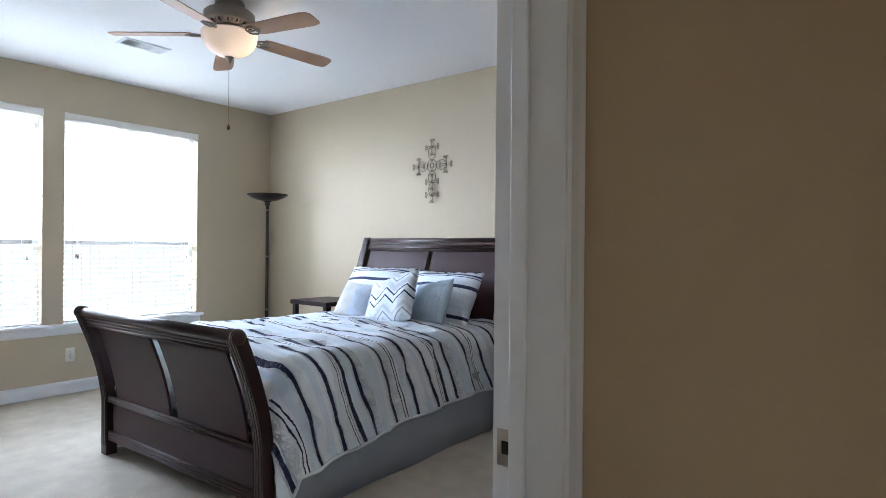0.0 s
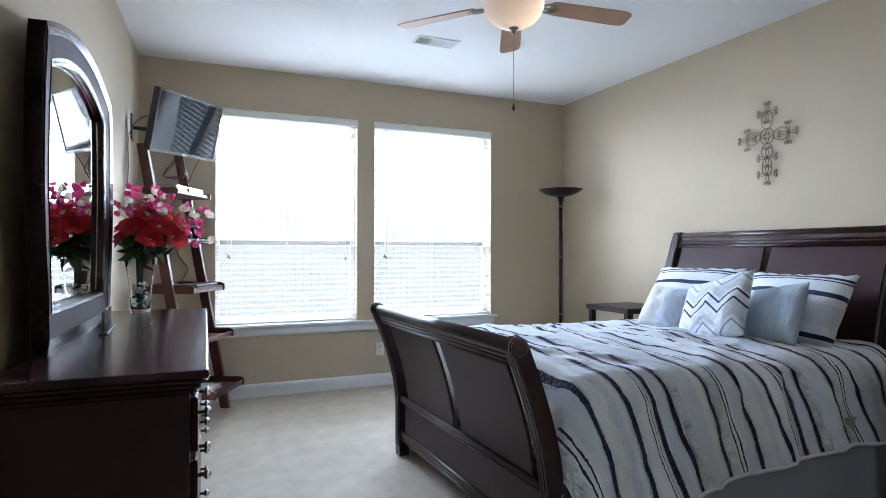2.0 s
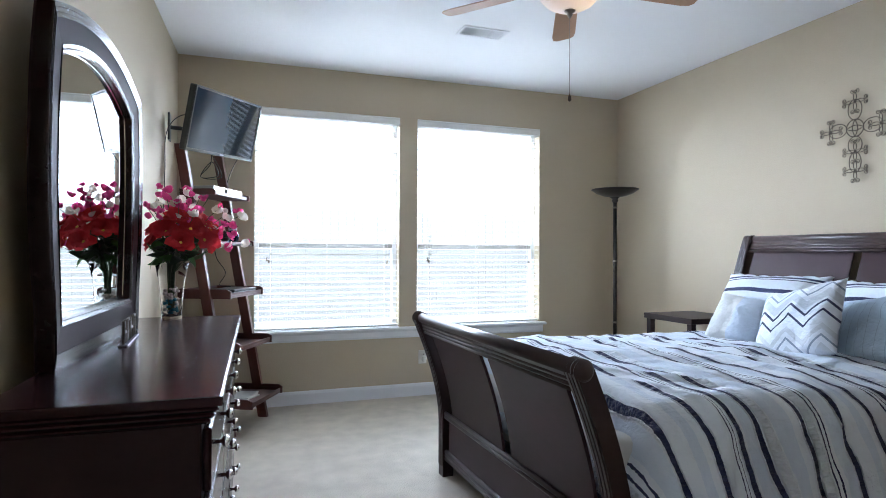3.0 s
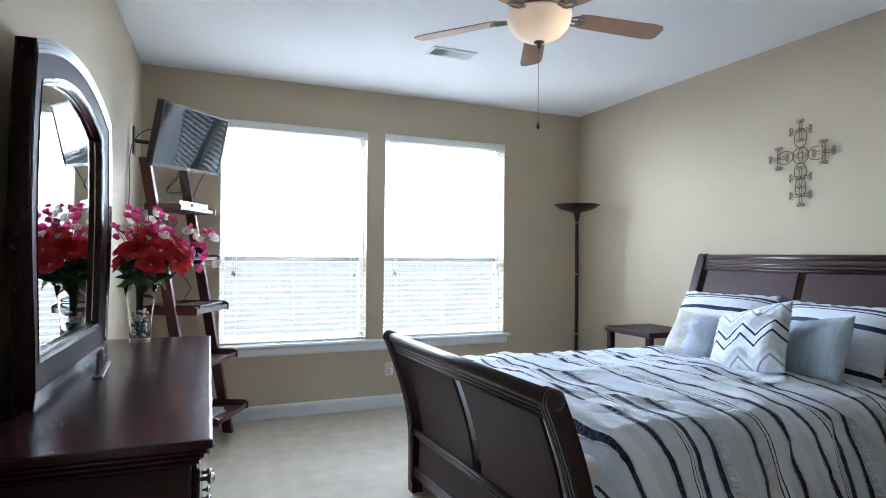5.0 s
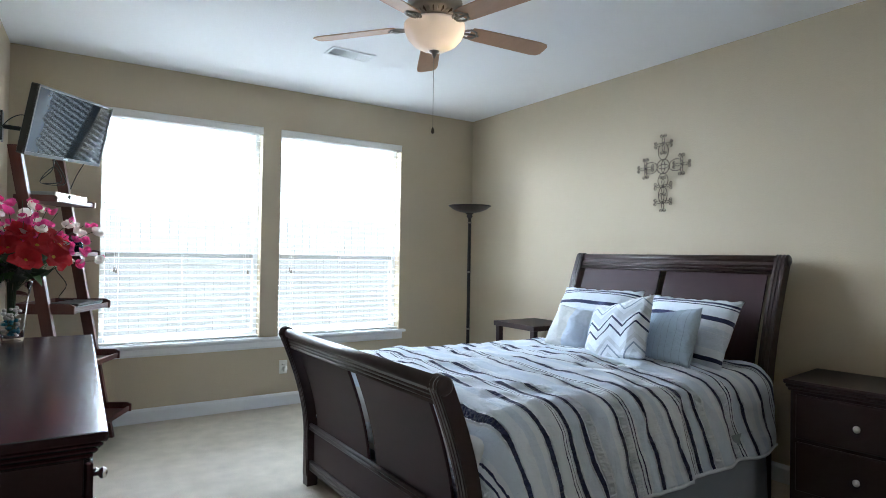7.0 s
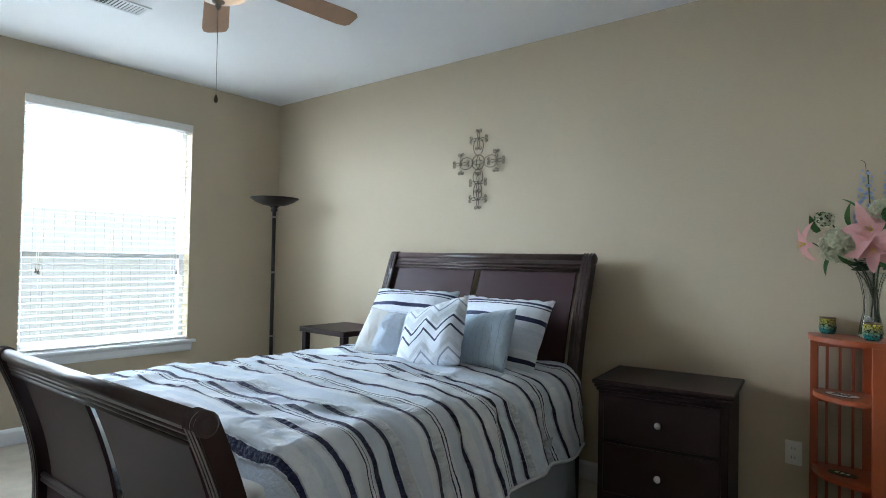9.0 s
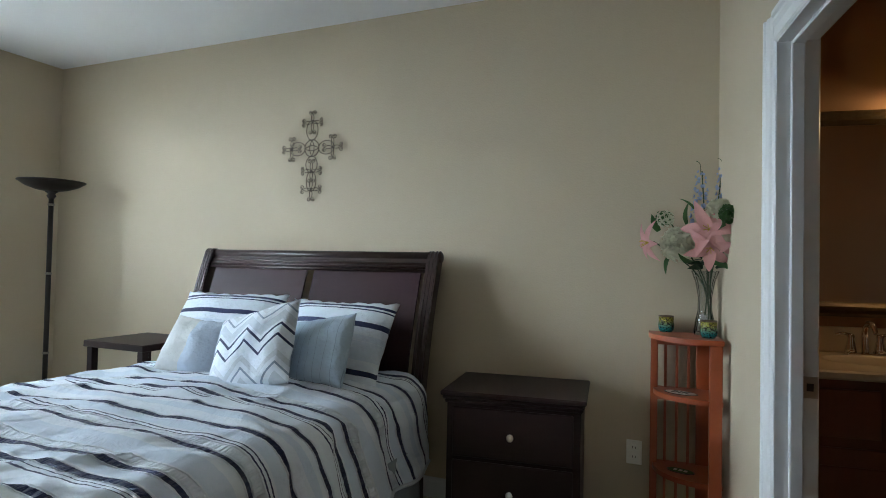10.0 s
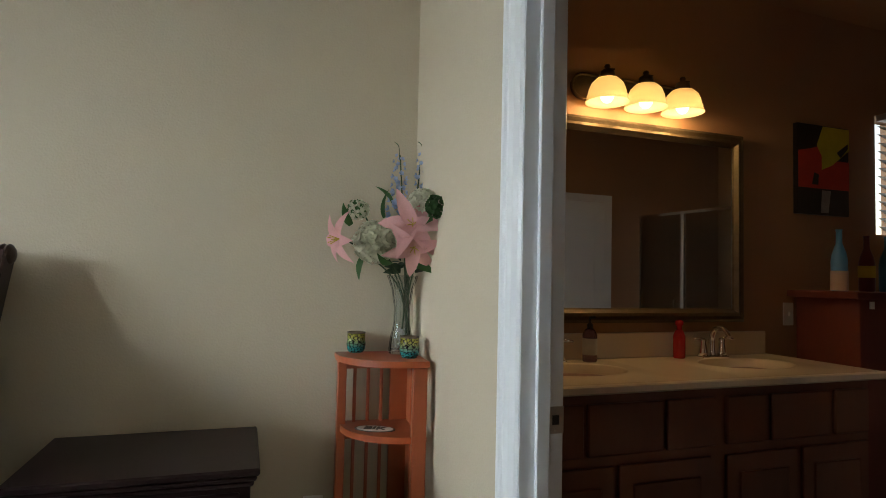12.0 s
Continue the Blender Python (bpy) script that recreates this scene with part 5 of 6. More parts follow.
cs = base("corner_shelf", (CX, CY, 0), "orange-stained wooden quarter-round corner shelf with slatted sides", "corner shelf", turn=4)
R = 0.285


def quarter(r, n=14):
    """Quarter-round board outline, from the corner."""
    return [(0, 0), (-r, 0), (-r, -0.055)] + [(-r + (r - 0.055) * (1 - math.cos(math.pi / 2 * i / n)), -0.055 - (r - 0.055) * math.sin(math.pi / 2 * i / n)) for i in range(1, n)] + [(-0.055, -r), (0, -r)]


for z, r in ((0.992, R + 0.01), (0.735, R - 0.012), (0.388, R - 0.012), (0.07, R - 0.012)):
    bm = prism(bmesh.new(), quarter(r), "z", z - 0.022, z)
    bmesh.ops.bevel(bm, geom=bm.edges[:], offset=0.003, segments=1, affect="EDGES")
    part("shelf", bm, ORANGEWOOD, cs)
part("post", boxes((-R, -R + 0.032, -0.055, -0.005, 0, 0.970), bevel=0.003), ORANGEWOOD, cs)
part("post", boxes((-0.055, -0.005, -R, -R + 0.032, 0, 0.970), bevel=0.003), ORANGEWOOD, cs)
part("post", boxes((-0.085, -0.002, -0.02, -0.002, 0, 0.970), bevel=0.002), ORANGEWOOD, cs)
part("post", boxes((-0.02, -0.002, -0.085, -0.022, 0, 0.970), bevel=0.002), ORANGEWOOD, cs)
for k in range(3):
    p = -0.125 - 0.050 * k
    part("slat", boxes((p, p + 0.012, -0.028, -0.016, 0.05, 0.970), bevel=0.002), ORANGEWOOD, cs)
    part("slat", boxes((-0.028, -0.016, p, p + 0.012, 0.05, 0.970), bevel=0.002), ORANGEWOOD, cs)
for z in (0.952, 0.695, 0.35):
    part("side_rail", boxes((-R + 0.032, -0.085, -0.03, -0.014, z - 0.02, z + 0.015)), ORANGEWOOD, cs)


def oval(name, label, place, turn, rx, ry, rim, letters):
    th = base(name, place, label, "sticker", turn=turn)
    bm = lathe([(1, 0), (1, 0.002)], 40)
    part("rim", moved(bm, Matrix.Diagonal((rx, ry, 1, 1))), rim, th)
    bm = lathe([(1, 0.002), (1, 0.0032)], 40)
    part("face", moved(bm, Matrix.Diagonal((rx * 0.9, ry * 0.84, 1, 1))), PLASTIC if letters else LEAF, th)
    if letters:
        cu = bpy.data.curves.new("lettering", "FONT")
        cu.body, cu.size, cu.align_x, cu.align_y, cu.extrude, cu.offset = letters, ry * 1.3, "CENTER", "CENTER", 0.0006, 0.0012
        ob = new("lettering", cu)
        ob.parent, ob.location = th, (0, 0, 0.004)
        cu.materials.append(BLACK)
    else:
        for i in range(3):
            part("letter_bar", boxes((-0.03 + i * 0.022, -0.016 + i * 0.022, -0.011, 0.011, 0.0032, 0.0042)), PLASTIC, th)


oval("oval_sign", "white oval sign with black rim and letters on the shelf", (CX - 0.148, CY - 0.155, 0.7352), -20, 0.074, 0.042, BLACK, "BIK")
oval("oval_sign", "green and black oval sign lying on the shelf", (CX - 0.145, CY - 0.15, 0.3882), -16, 0.06, 0.034, BLACK, "")

MOSAIC = bpy.data.materials.new("mosaic_glass")
MOSAIC.use_nodes = True
_n = MOSAIC.node_tree
_v = _n.nodes.new("ShaderNodeTexVoronoi")
_v.inputs["Scale"].default_value = 90
_e = _n.nodes.new("ShaderNodeTexVoronoi")
_e.feature = "DISTANCE_TO_EDGE"
_e.inputs["Scale"].default_value = 90
_t, _s = _n.nodes.new("ShaderNodeTexCoord"), _n.nodes.new("ShaderNodeSeparateXYZ")
_r, _g, _m = _n.nodes.new("ShaderNodeValToRGB"), _n.nodes.new("ShaderNodeMath"), _n.nodes.new("ShaderNodeMix")
_r.color_ramp.elements[0].color, _r.color_ramp.elements[1].color = (0.02, 0.22, 0.22, 1), (0.32, 0.30, 0.05, 1)
_r.color_ramp.elements[0].position, _r.color_ramp.elements[1].position = 0.25, 0.75
_mr = _n.nodes.new("ShaderNodeMapRange")
_mr.inputs["From Max"].default_value = 0.075
for _q in (_v, _e):
    _n.links.new(_t.outputs["Object"], _q.inputs["Vector"])
_n.links.new(_t.outputs["Object"], _s.inputs[0])
_n.links.new(_s.outputs[2], _mr.inputs["Value"])
_n.links.new(_mr.outputs[0], _r.inputs[0])
_g.operation = "GREATER_THAN"
_g.inputs[1].default_value = 0.07
_n.links.new(_e.outputs["Distance"], _g.inputs[0])
_m.data_type = "RGBA"
_m.inputs["A"].default_value = (0.01, 0.01, 0.01, 1)
_n.links.new(_g.outputs[0], _m.inputs["Factor"])
_n.links.new(_r.outputs[0], _m.inputs["B"])
_n.links.new(_m.outputs["Result"], _n.nodes["Principled BSDF"].inputs["Base Color"])
_n.nodes["Principled BSDF"].inputs["Roughness"].default_value = 0.15


def votive(x, y):
    th = base("votive_holder", (x, y, 0.9925), "green and teal mosaic glass candle holder on the corner shelf", "candle holder", "votive holders")
    part("cup", lathe([(0.026, 0), (0.033, 0.012), (0.036, 0.03), (0.033, 0.05), (0.0335, 0.072), (0.030, 0.072), (0.030, 0.05), (0.031, 0.03), (0.024, 0.008)], 28), MOSAIC, th, smooth=True)
    part("rim", lathe([(0.0338, 0.07), (0.0345, 0.073), (0.0338, 0.076), (0.030, 0.076), (0.0298, 0.07)], 28), GOLDFRAME, th, "gilt rim")


votive(-0.79, 4.325)
votive(-0.612, 4.165)

cv = base("crystal_vase", (-0.625, 4.29, 0.9925), "waisted clear crystal vase on the corner shelf", "vase")
part("glass", lathe([(0.045, 0), (0.048, 0.01), (0.042, 0.06), (0.031, 0.11), (0.030, 0.17), (0.042, 0.24), (0.060, 0.29), (0.056, 0.29), (0.037, 0.24), (0.025, 0.17), (0.026, 0.11), (0.035, 0.06), (0.040, 0.014), (0.01, 0.012)], 18), CRYSTAL, cv)
for i in range(44):
    a, r = random.uniform(0, 6.28), random.uniform(0.004, 0.019)
    part("bead", ball(bmesh.new(), (r * math.cos(a), r * math.sin(a), 0.024 + i * 0.0015), 0.007, seg=6), STONE, cv, smooth=True)

random.seed(5)
lb = base("lily_bouquet", (-0.612, 4.278, 0.995), "silk bouquet of pink lilies, white hydrangea and blue delphinium", "bouquet")
tips = [(-0.02, -0.07, 0.48), (-0.235, 0.0, 0.42), (-0.12, -0.05, 0.40), (-0.03, 0.05, 0.75), (0.055, 0.06, 0.77), (-0.18, 0.02, 0.54), (0.062, -0.185, 0.525), (0.0, -0.12, 0.39)]
stems(lb, (0, 0, 0.03), tips, 0.0028)


def lily(place, direction, length, width, n=6):
    f = blossom(lb, "lily", Vector(place), direction, n, length, width, -1.15, PINK, None, "pink lily with pointed petals", lift=30, cup=0.45, n=9)
    m = towards(Vector(place), direction)
    for k in range(5):
        a = 72 * k
        p = m @ Vector((0.016 * math.cos(radians(a)), 0.016 * math.sin(radians(a)), 0.045))
        part("stamen", tube([m @ Vector((0, 0, 0.004)), p], 0.0015, 5), YELLOW, f)


lily((0.0, -0.135, 0.468), (-0.35, -1.0, 0.1), 0.135, 0.054)
lily((0.005, -0.125, 0.39), (-0.15, -1.0, -0.35), 0.118, 0.05)
lily((-0.25, -0.03, 0.415), (-1.0, -0.5, -0.15), 0.105, 0.048)


def cluster(name, place, r, count, mat, size, label):
    """A ball of small four-petalled florets."""
    bm = bmesh.new()
    for i in range(count):
        z = 1 - 2 * (i + 0.5) / count
        a = 2.39996 * i
        d = Vector((math.sqrt(1 - z * z) * math.cos(a), math.sqrt(1 - z * z) * math.sin(a), z))
        m = towards(Vector(place) + d * r * random.uniform(0.78, 1.08), d + Vector((random.uniform(-0.5, 0.5), random.uniform(-0.5, 0.5), random.uniform(-0.5, 0.5))), random.uniform(0, 90))
        for k in range(4):
            petal(bm, m @ pose(0, 0, 0, 0, 0, 90 * k) @ pose(0, 0, 0, 0, -18, 0), size, size * 0.95, 0.3, 3, blunt=0.6)
    part(name, bm, mat, lb, label, True)


cluster("hydrangea", (-0.125, -0.05, 0.405), 0.070, 260, CREAM, 0.0165, "cream hydrangea head")
cluster("hydrangea", (0.035, -0.12, 0.55), 0.046, 130, CREAM, 0.0135, "cream hydrangea head")
cluster("hydrangea", (-0.185, -0.01, 0.525), 0.034, 40, CREAM, 0.014, "small cream flower cluster")
cluster("bud_head", (0.072, -0.195, 0.528), 0.034, 70, LEAF, 0.014, "green bud cluster")
cluster("bud_head", (-0.19, -0.01, 0.53), 0.034, 30, LEAF, 0.010, "green bud cluster")
for x, y, top in ((-0.035, 0.03, 0.75), (0.055, 0.035, 0.76)):
    bm = bmesh.new()
    for i in range(34):
        t = i / 34
        a = 2.4 * i
        rr = 0.036 * (1 - 0.6 * t) * random.uniform(0.6, 1.1)
        p = Vector((x + rr * math.cos(a), y + rr * math.sin(a), top - 0.24 + 0.24 * t))
        m = towards(p, (math.cos(a), math.sin(a), 0.25), random.uniform(0, 90))
        for k in range(5):
            petal(bm, m @ pose(0, 0, 0, 0, 0, 72 * k) @ pose(0, 0, 0, 0, -25, 0), 0.022 * (1 - 0.5 * t), 0.018 * (1 - 0.5 * t), 0.4, 2)
    part("delphinium", bm, BLUEPETAL, lb, "blue delphinium spike", True)
    part("tendril", tube(sag([(x, y, top - 0.02), (x - 0.004, y, top + 0.03), (x - 0.02, y, top + 0.045)], 6), 0.0014, 5), STEM, lb)
for place, d, ln in (((-0.16, -0.01, 0.36), (-0.5, -0.4, -0.8), 0.10), ((-0.09, -0.02, 0.50), (-0.3, -0.2, 1), 0.11), ((0.03, -0.12, 0.47), (0.3, -0.8, -0.1), 0.11), ((0.02, -0.05, 0.34), (0.3, -0.8, -0.2), 0.11), ((-0.06, -0.05, 0.33), (-0.4, -0.7, -0.1), 0.12), ((-0.21, 0.0, 0.47), (-0.6, 0, 0.8), 0.09), ((0.055, -0.18, 0.50), (0.2, -0.6, 0.6), 0.07), ((-0.06, 0.02, 0.56), (-0.4, 0.1, 0.9), 0.09), ((0.04, -0.08, 0.42), (0.3, -0.7, -0.6), 0.10)):
    leaf_part(lb, Vector(place), d, ln, 0.038)

for i in range(16):
    a = 2.4 * i
    leaf_part(lb, Vector((0.03 * math.cos(a), 0.03 * math.sin(a) - 0.01, 0.30 + 0.004 * i)), (math.cos(a), min(0.2, math.sin(a)), random.uniform(-0.1, 0.7)), random.uniform(0.05, 0.075), 0.03, DARKLEAF)

# ---- bathroom ----
BM = pose(0.098, 4.513, 0, 0, 0, 8)


def in_bath(x, y, z=0.0):
    return BM @ Vector((x, y, z))


def bath_base(name, place, label, category, group=""):
    ob = base(name, (0, 0, 0), label, category, group)
    ob.matrix_world = BM @ Matrix.Translation(place)
    return ob


XB = 3.35
structure("bath_floor", moved(boxes((XE + 0.034, XB + 0.1, 2.0, 5.2, -0.1, 0)), EAST), TILE, "tan tile bathroom floor", "floor")
structure("bath_ceiling", moved(boxes((XE + 0.064, XB + 0.1, 2.0, 5.2, ZC, ZC + 0.1)), EAST), BATHWALL, "tan painted bathroom ceiling", "ceiling")
structure("bath_wall_north", moved(boxes((-0.75, 2.01, 0, 0.12, 0, ZC), (2.71, 3.4, 0, 0.12, 0, ZC), (2.01, 2.71, 0, 0.12, 0, 1.57), (2.01, 2.71, 0, 0.12, 2.24, ZC)), BM), BATHWALL, "brown-tan painted wall above the vanity", "wall")
structure("bath_wall_east", moved(boxes((XB, XB + 0.1, 1.9, 5.2, 0, ZC)), EAST), BATHWALL, "tan painted bathroom wall", "wall")
structure("bath_wall_south", moved(boxes((XE + T, XB, 1.98, 2.02, 0, ZC)), EAST), BATHWALL, "tan painted bathroom wall", "wall")
structure("bath_wall_west", moved(boxes((XE + T, XE + T + 0.004, D2[1] + 0.08, 4.6, 0, ZC), (XE + T, XE + T + 0.004, 2.02, D2[0] - 0.08, 0, ZC)), EAST), BATHWALL, "tan painted bathroom wall", "wall")

vn = bath_base("vanity_cabinet", (0, 0, 0), "brown wooden double vanity cabinet with panelled doors and drawers", "vanity")
vn.matrix_world = BM @ Matrix.Diagonal((0.915, 1, 1.074, 1))
part("carcass", boxes((-0.55, 1.28, -0.52, -0.005, 0.08, 0.835)), VANITYWOOD, vn)
part("plinth", boxes((-0.55, 1.28, -0.46, -0.005, 0, 0.08)), VANITYWOOD, vn)
for lo, hi in ((-0.53, -0.24), (-0.22, 0.12), (0.14, 0.38), (0.44, 0.66), (0.68, 1.02), (1.05, 1.26)):
    part("drawer", boxes((lo, hi, -0.538, -0.52, 0.635, 0.80), bevel=0.004), VANITYWOOD, vn)
for lo, hi in ((-0.53, -0.10), (-0.08, 0.36), (0.44, 0.83), (0.86, 1.26)):
    d = part("door", boxes((lo, hi, -0.534, -0.52, 0.11, 0.60), bevel=0.003), VANITYWOOD, vn)
    part("raised_panel", boxes((lo + 0.06, hi - 0.06, -0.541, -0.534, 0.17, 0.54), bevel=0.005), VANITYWOOD, d)

ct = bath_base("vanity_counter", (0, 0, 0.062), "cream cultured marble vanity top with two oval sinks", "countertop")


def basin_top(cx):
    """A square of counter with an oval bowl let into it."""
    bm = bmesh.new()
    n = 40
    outer, rings = [], []
    for i in range(n):
        a = 2 * math.pi * i / n
        c, s = math.cos(a), math.sin(a)
        k = 1 / max(abs(c), abs(s))
        outer.append(bm.verts.new((cx + 0.32 * c * k, -0.275 + 0.285 * s * k, 0.87)))
    rings.append(outer)
    for rx, ry, z in ((0.235, 0.165, 0.87), (0.228, 0.158, 0.874), (0.218, 0.15, 0.868), (0.20, 0.135, 0.825), (0.15, 0.10, 0.765), (0.06, 0.04, 0.745), (0.02, 0.015, 0.743)):
        rings.append([bm.verts.new((cx + rx * math.cos(2 * math.pi * i / n), -0.275 + ry * math.sin(2 * math.pi * i / n), z)) for i in range(n)])
    for a, b in zip(rings, rings[1:]):
        for i in range(n):
            bm.faces.new((a[i], a[(i + 1) % n], b[(i + 1) % n], b[i]))
    bm.faces.new(rings[-1])
    return bm


for cx in (-0.10, 0.77):
    part("basin", basin_top(cx), COUNTER, ct, "oval moulded sink bowl", True)
for lo, hi in ((-0.57, -0.42), (0.22, 0.45), (1.09, 1.20)):
    part("slab", boxes((lo, hi, -0.56, 0.0, 0.838, 0.87)), COUNTER, ct)
bm = prism(bmesh.new(), [(-0.585, 0.845), (-0.575, 0.838), (-0.558, 0.838), (-0.558, 0.87), (-0.575, 0.872), (-0.585, 0.865)], "x", -0.57, 1.205)
part("front_edge", bm, COUNTER, ct)
part("backsplash", boxes((-0.57, 1.175, -0.02, -0.002, 0.87, 0.985), bevel=0.004), COUNTER, ct)


def faucet(cx):
    th = bath_base("faucet", (cx, -0.085, 0.932), "chrome two-handle arched bathroom faucet", "faucet", "faucets on the vanity")
    part("deck_plate", boxes((-0.075, 0.075, -0.026, 0.026, 0, 0.012), bevel=0.006, seg=2), CHROME, th, smooth=False)
    part("spout", tube(sag([(0, 0, 0.01), (0, 0.004, 0.09), (0, -0.02, 0.135), (0, -0.065, 0.14), (0, -0.10, 0.105)], 8), 0.011, 14, ends=(0.015, 0.009)), CHROME, th, smooth=True)
    for s in (-1, 1):
        part("handle_base", lathe([(0.024, 0.01), (0.020, 0.03), (0.013, 0.07), (0.015, 0.085), (0.008, 0.092)], 20, (s * 0.055, 0, 0)), CHROME, th, smooth=True)
        part("lever", tube([(s * 0.055, 0, 0.085), (s * 0.085, -0.004, 0.093), (s * 0.115, -0.008, 0.088)], 0.006, 10, ends=(0.008, 0.005)), CHROME, th, smooth=True)


faucet(-0.10)
faucet(0.77)


def bottle(name, place, profile, mat, label, cap=None, cap_mat=BLACK, category="bottle", group=""):
    th = bath_base(name, place, label, category, group)
    part("body", lathe(profile, 24), mat, th, smooth=True)
    if cap:
        part("cap", lathe(cap, 16), cap_mat, th, smooth=True)
    return th


soap = [(0.028, 0), (0.031, 0.006), (0.031, 0.115), (0.022, 0.135), (0.012, 0.142)]
s1 = bottle("soap_dispenser", (0.105, -0.08, 0.932), soap, PURPLE, "violet soap dispenser with black pump on the counter", [(0.013, 0.142), (0.013, 0.16), (0.005, 0.165), (0.005, 0.19)])
part("pump", tube([(0, 0, 0.188), (0.0, -0.035, 0.192)], 0.006, 8), BLACK, s1)
part("paper_label", lathe([(0.0316, 0.03), (0.0316, 0.10)], 24, cap=False), PAPER, s1, "printed paper label")
s2 = bottle("lotion_bottle", (0.60, -0.06, 0.932), [(0.024, 0), (0.027, 0.006), (0.027, 0.10), (0.018, 0.125), (0.011, 0.13)], REDPLASTIC, "red plastic pump bottle on the counter", [(0.012, 0.13), (0.012, 0.15), (0.018, 0.152), (0.018, 0.168), (0.008, 0.175)], REDPLASTIC)

bmr = bath_base("bathroom_mirror", (0.27, 0, 1.552), "large mirror in an antique gold frame above the vanity", "mirror")
HW, HH = 0.75, 0.46


def frame_side(lo, hi, axis, at, sign):
    """One moulded side of the picture-frame, mitred."""
    prof = [(0.0, -0.012), (0.0, -0.03), (0.014, -0.042), (0.03, -0.036), (0.045, -0.044), (0.058, -0.026), (0.065, -0.022), (0.065, -0.012)]
    bm = bmesh.new()
    ends = []
    for e, mit in ((lo, 1), (hi, -1)):
        row = []
        for d, y in prof:
            a, b = e + mit * d, at - sign * d
            row.append(bm.verts.new((a, y, b) if axis == "x" else (b, y, a)))
        ends.append(row)
    n = len(prof)
    for i in range(n):
        bm.faces.new((ends[0][i], ends[0][(i + 1) % n], ends[1][(i + 1) % n], ends[1][i]))
    bm.faces.new(ends[0])
    bm.faces.new(ends[1][::-1])
    return bm


part("frame_top", frame_side(-HW, HW, "x", HH, 1), GOLDFRAME, bmr)
part("frame_bottom", frame_side(-HW, HW, "x", -HH, -1), GOLDFRAME, bmr)
part("frame_side", frame_side(-HH, HH, "z", -HW, -1), GOLDFRAME, bmr)
part("frame_side", frame_side(-HH, HH, "z", HW, 1), GOLDFRAME, bmr)
part("backing", boxes((-HW + 0.005, HW - 0.005, -0.012, -0.001, -HH + 0.005, HH - 0.005)), BLACK, bmr)
part("mirror_pane", boxes((-HW + 0.055, HW - 0.055, -0.020, -0.0125, -HH + 0.055, HH - 0.055)), MIRROR, bmr, "clear mirror glass")

vl = bath_base("vanity_light", (0.365, 0, 2.15), "bronze vanity light with three lit alabaster bell shades", "wall lamp")
out = [(-0.27 + 0.055 * math.cos(a), 0.055 * math.sin(a)) for a in [math.pi / 2 + math.pi * i / 12 for i in range(13)]] + [(0.27 + 0.055 * math.cos(a), 0.055 * math.sin(a)) for a in [-math.pi / 2 + math.pi * i / 12 for i in range(13)]]
part("back_plate", prism(bmesh.new(), out, "y", -0.018, -0.001), IRON, vl)
part("rope_rim", tube([(x, -0.02, z) for x, z in out + out[:1]], 0.007, 8), GOLDFRAME, vl, "twisted bronze rim")
for k, x in enumerate((-0.205, 0.0, 0.205)):
    part("arm", tube(sag([(x, -0.018, 0.0), (x, -0.07, 0.02), (x, -0.11, 0.04)], 6), 0.008, 8), IRON, vl)
    part("socket_cup", lathe([(0.010, 0.075), (0.014, 0.066), (0.010, 0.058), (0.03, 0.045), (0.034, 0.02), (0.028, 0.015)], 20, (x, -0.11, 0)), IRON, vl, smooth=True)
    part("thumb_screw", tube([(x - 0.0, -0.11, 0.058), (x + 0.035, -0.115, 0.058)], 0.0035, 8), IRON, vl)
    bell = [(0.03, 0.022), (0.066, 0.013), (0.094, -0.010), (0.110, -0.042), (0.117, -0.07), (0.122, -0.075), (0.120, -0.082), (0.126, -0.095), (0.132, -0.106), (0.129, -0.108), (0.116, -0.086), (0.112, -0.07), (0.105, -0.04), (0.090, -0.012), (0.063, 0.009)]
    sh = part("shade", lathe([(r * 0.72, z * 0.86) for r, z in bell], 36, (x, -0.11, 0), cap=False), SHADEGLASS, vl, "glowing alabaster glass bell shade", True)
    part("bulb", ball(bmesh.new(), (x, -0.11, -0.06), 0.03, 1, 1, 1.15, 14), BULB, sh, "lit bulb", True)
    point_lamp("vanity_bulb_light", in_bath(0.365 + x, -0.11, 2.15 - 0.115), 2.45, 0.03, WARM)

pt = bath_base("canvas_painting", (1.573, 0, 1.89), "abstract canvas in red, yellow and black on the wall", "painting")
pt.scale = (0.913, 1, 0.91)
part("canvas", boxes((-0.205, 0.205, -0.03, -0.001, -0.262, 0.262), bevel=0.003), BLACK, pt)


def daub(outline, mat, y):
    part("paint_area", prism(bmesh.new(), outline, "y", y, y + 0.0012), mat, pt)


PYEL = material("yellow_oil_paint", (0.55, 0.50, 0.04), 0.6, scale=12, vary=0.4)
PRED = material("red_oil_paint", (0.55, 0.05, 0.035), 0.6, scale=12, vary=0.35)
PGREY = material("grey_oil_paint", (0.28, 0.28, 0.28), 0.6, scale=40, vary=0.7)
daub([(-0.203, -0.11), (0.203, -0.11), (0.203, 0.06), (0.06, 0.06), (-0.03, 0.14), (-0.10, 0.12), (-0.203, 0.10)], PRED, -0.0325)
daub([(-0.02, 0.0), (0.06, 0.03), (0.203, 0.13), (0.203, 0.255), (-0.01, 0.255), (-0.06, 0.14), (-0.02, 0.08)], PYEL, -0.034)
daub([(-0.03, -0.25), (0.03, -0.25), (0.05, -0.12), (-0.02, -0.12)], PGREY, -0.034)
daub([(0.10, 0.11), (0.19, 0.17), (0.19, 0.14), (0.13, 0.08)], BLACK, -0.0355)
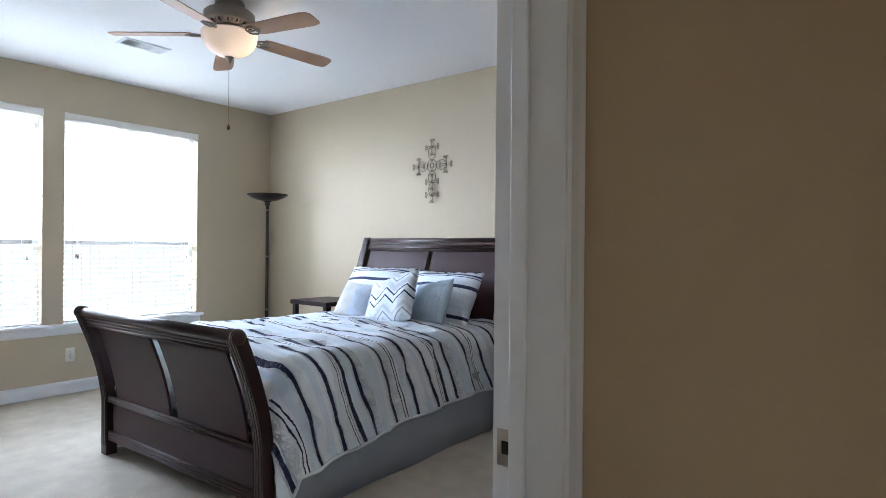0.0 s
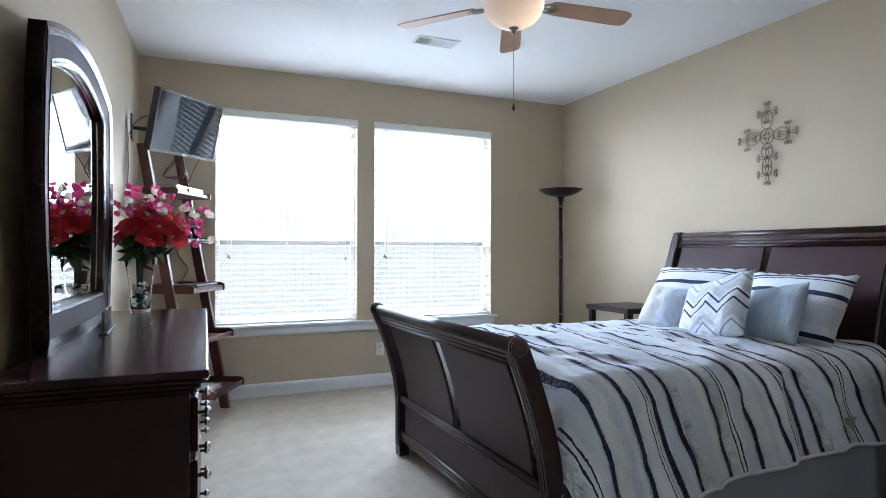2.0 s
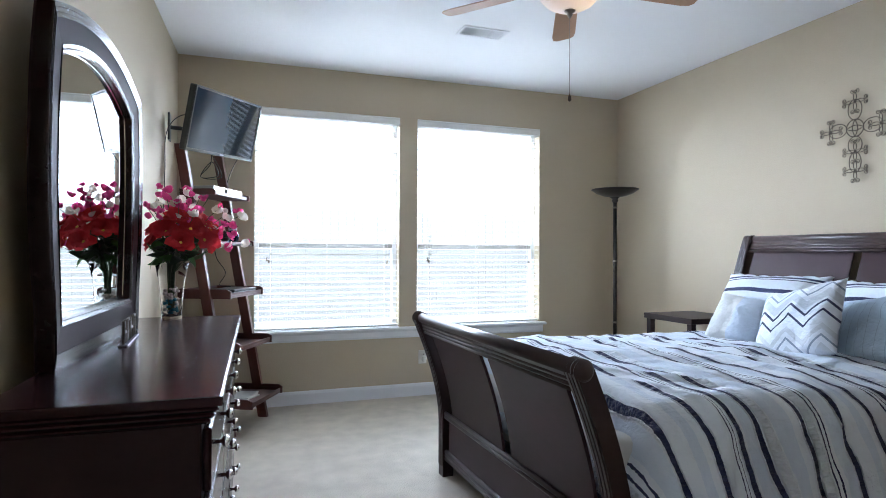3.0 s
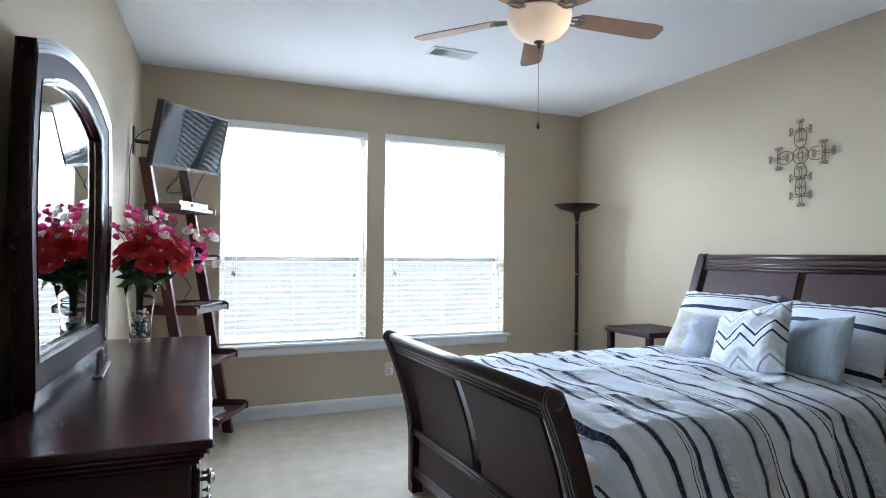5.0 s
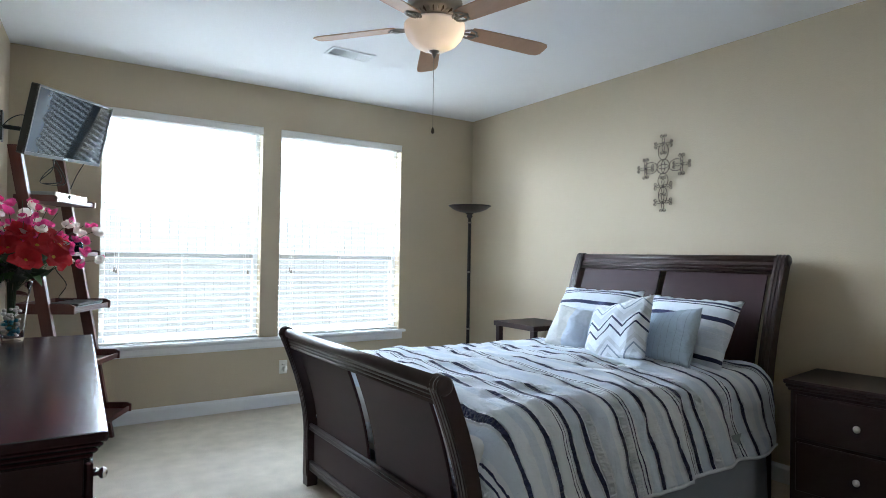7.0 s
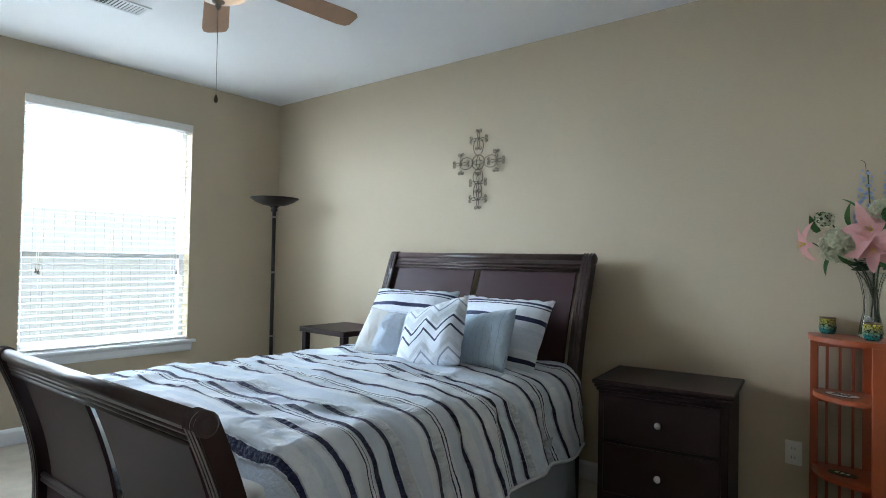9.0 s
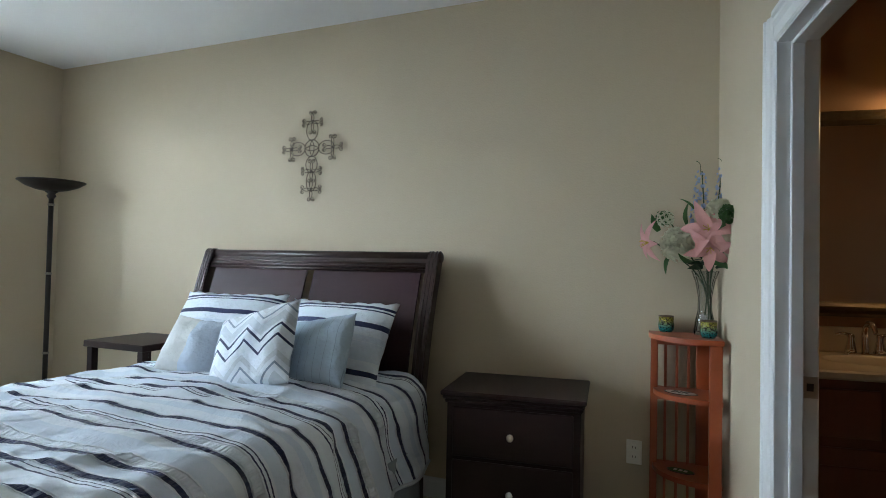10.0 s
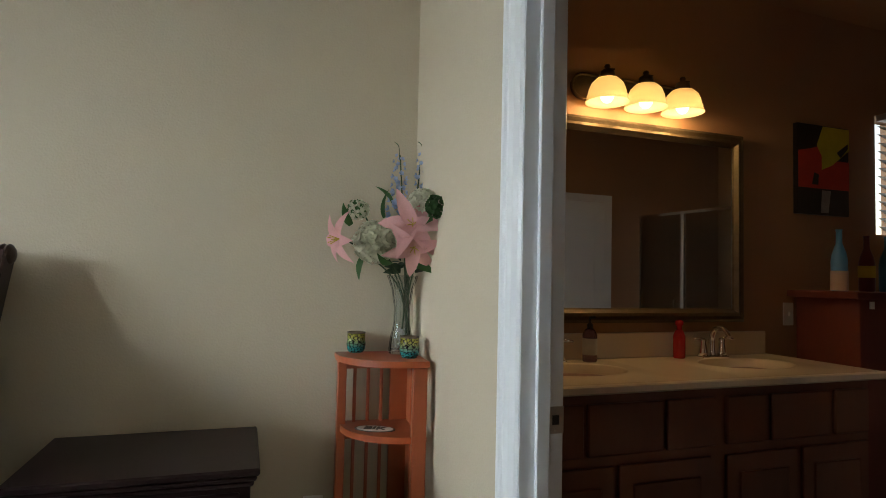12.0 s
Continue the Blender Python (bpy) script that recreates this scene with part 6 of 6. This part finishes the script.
daub([(-0.10, -0.09), (-0.05, -0.09), (-0.045, -0.03), (-0.08, -0.02)], BLACK, -0.034)

cb = bath_base("bath_cabinet", (1.55, 0, 0.05), "reddish wooden cabinet with white-dotted trim in the bathroom", "cabinet")
CABWOOD = material("red_cabinet_wood", (0.17, 0.035, 0.025), 0.65, scale=8, vary=0.25, fine=60, stretch=(1, 1, 0.3))
part("body", boxes((-0.16, 0.75, -0.34, -0.01, -0.05, 1.17), bevel=0.004), CABWOOD, cb)
part("top", boxes((-0.22, 0.80, -0.37, -0.005, 1.17, 1.205), bevel=0.005), CABWOOD, cb)
for i in range(5):
    part("trim_tag", boxes((-0.10 + i * 0.15, -0.07 + i * 0.15, -0.345, -0.341, 1.125, 1.16)), PLASTIC, cb, "small white tag")
wine = [(0.034, 0), (0.036, 0.008), (0.036, 0.14), (0.030, 0.175), (0.014, 0.22), (0.013, 0.272), (0.015, 0.285)]
ivory = material("pink_cream_bottle_paint", (0.55, 0.40, 0.33), 0.5, scale=20, vary=0.2)
skyb = material("blue_bottle_paint", (0.08, 0.30, 0.62), 0.4, scale=20, vary=0.2)
maroon = material("maroon_bottle_paint", (0.13, 0.015, 0.02), 0.3, scale=20, vary=0.3)
b1 = bottle("painted_bottle", (1.503, -0.16, 1.255), [(r * 1.02, z * 1.08) for r, z in wine], skyb, "sky blue painted bottle with a cream lower band", None, group="painted bottles")
part("painted_band", lathe([(0.0396, 0.002), (0.0396, 0.10)], 24, cap=False), ivory, b1, "cream painted band")
b2 = bottle("painted_bottle", (1.70, -0.16, 1.255), wine, maroon, "maroon painted bottle with a yellow patch", None, group="painted bottles")
part("painted_band", lathe([(0.0386, 0.07), (0.0386, 0.13)], 24, cap=False), YELLOW, b2, "yellow painted band")
bottle("painted_bottle", (1.84, -0.17, 1.255), [(r * 1.05, z) for r, z in wine], skyb, "blue painted bottle on the cabinet", None, group="painted bottles")

sw = bath_base("light_switch", (1.345, 0, 1.13), "ivory wall switch plate beside the mirror", "switch")
part("cover_plate", boxes((-0.036, 0.036, -0.006, -0.001, -0.058, 0.058), bevel=0.003), PLASTIC, sw)
part("toggle", boxes((-0.005, 0.005, -0.016, -0.006, -0.010, 0.012), bevel=0.002), PLASTIC, sw)

bw = bath_base("bath_blind", (2.36, -0.03, 1.57), "white venetian blind in the bathroom window", "blind")
me = None
for i in range(13):
    if me is None:
        ob = part("slat", boxes((-0.345, 0.345, -0.022, 0.022, -0.0015, 0.0015)), SLAT, bw)
        me = ob.data
    else:
        ob = new("slat", me)
        ob.parent = bw
    ob.matrix_basis = pose(0, 0, 0.03 + i * 0.047, 40, 0, 0)
part("head_rail", boxes((-0.35, 0.35, -0.03, 0.02, 0.635, 0.67)), SLAT, bw)
area_lamp("bath_daylight", in_bath(2.36, 0.10, 1.905), in_bath(2.36, -2.0, 1.905), 0.68, 0.66, 0.8, DAY)

sd = base("shower_enclosure", (2.70, 2.95, 0), "glass shower enclosure with a chrome frame", "shower", turn=90)
for x in (-0.5, 0.0, 0.55):
    part("frame_post", boxes((x - 0.015, x + 0.015, -0.015, 0.015, 0.1, 1.9)), CHROME, sd)
part("frame_rail", boxes((-0.485, 0.535, -0.014, 0.014, 1.88, 1.905), (-0.485, 0.535, -0.014, 0.014, 0.1, 0.125)), CHROME, sd)
for a, b in ((-0.485, -0.015), (0.015, 0.535)):
    ob = part("glass_panel", boxes((a, b, -0.003, 0.003, 0.125, 1.88)), SHOWER, sd)
part("door_handle", tube([(-0.06, 0.03, 1.0), (-0.06, 0.05, 1.02), (-0.06, 0.05, 1.12), (-0.06, 0.03, 1.14)], 0.008, 8), CHROME, sd)
part("curb", boxes((-0.52, 0.57, -0.06, 0.06, 0, 0.1)), TILE, sd)

dd = base("closet_door", (1.60, 2.022, 0), "closed white panelled door in the bathroom", "door")
dd.matrix_world = EAST @ dd.matrix_world
part("leaf", boxes((-0.38, 0.38, 0, 0.03, 0.01, 2.0), bevel=0.003), TRIM, dd)
for lo, hi in ((0.2, 0.85), (1.0, 1.85)):
    part("raised_panel", boxes((-0.26, 0.26, 0.03, 0.036, lo, hi), bevel=0.004), TRIM, dd)
part("frame", boxes((-0.46, -0.385, 0, 0.02, 0, 2.07), (0.385, 0.46, 0, 0.02, 0, 2.07), (-0.385, 0.385, 0, 0.02, 2.005, 2.07)), TRIM, dd)
part("door_knob", moved(lathe([(0.01, 0), (0.01, 0.03), (0.026, 0.04), (0.026, 0.058), (0.01, 0.066)], 18), pose(0.32, 0.03, 0.92, -90, 0, 0)), NICKEL, dd, "round nickel knob", True)
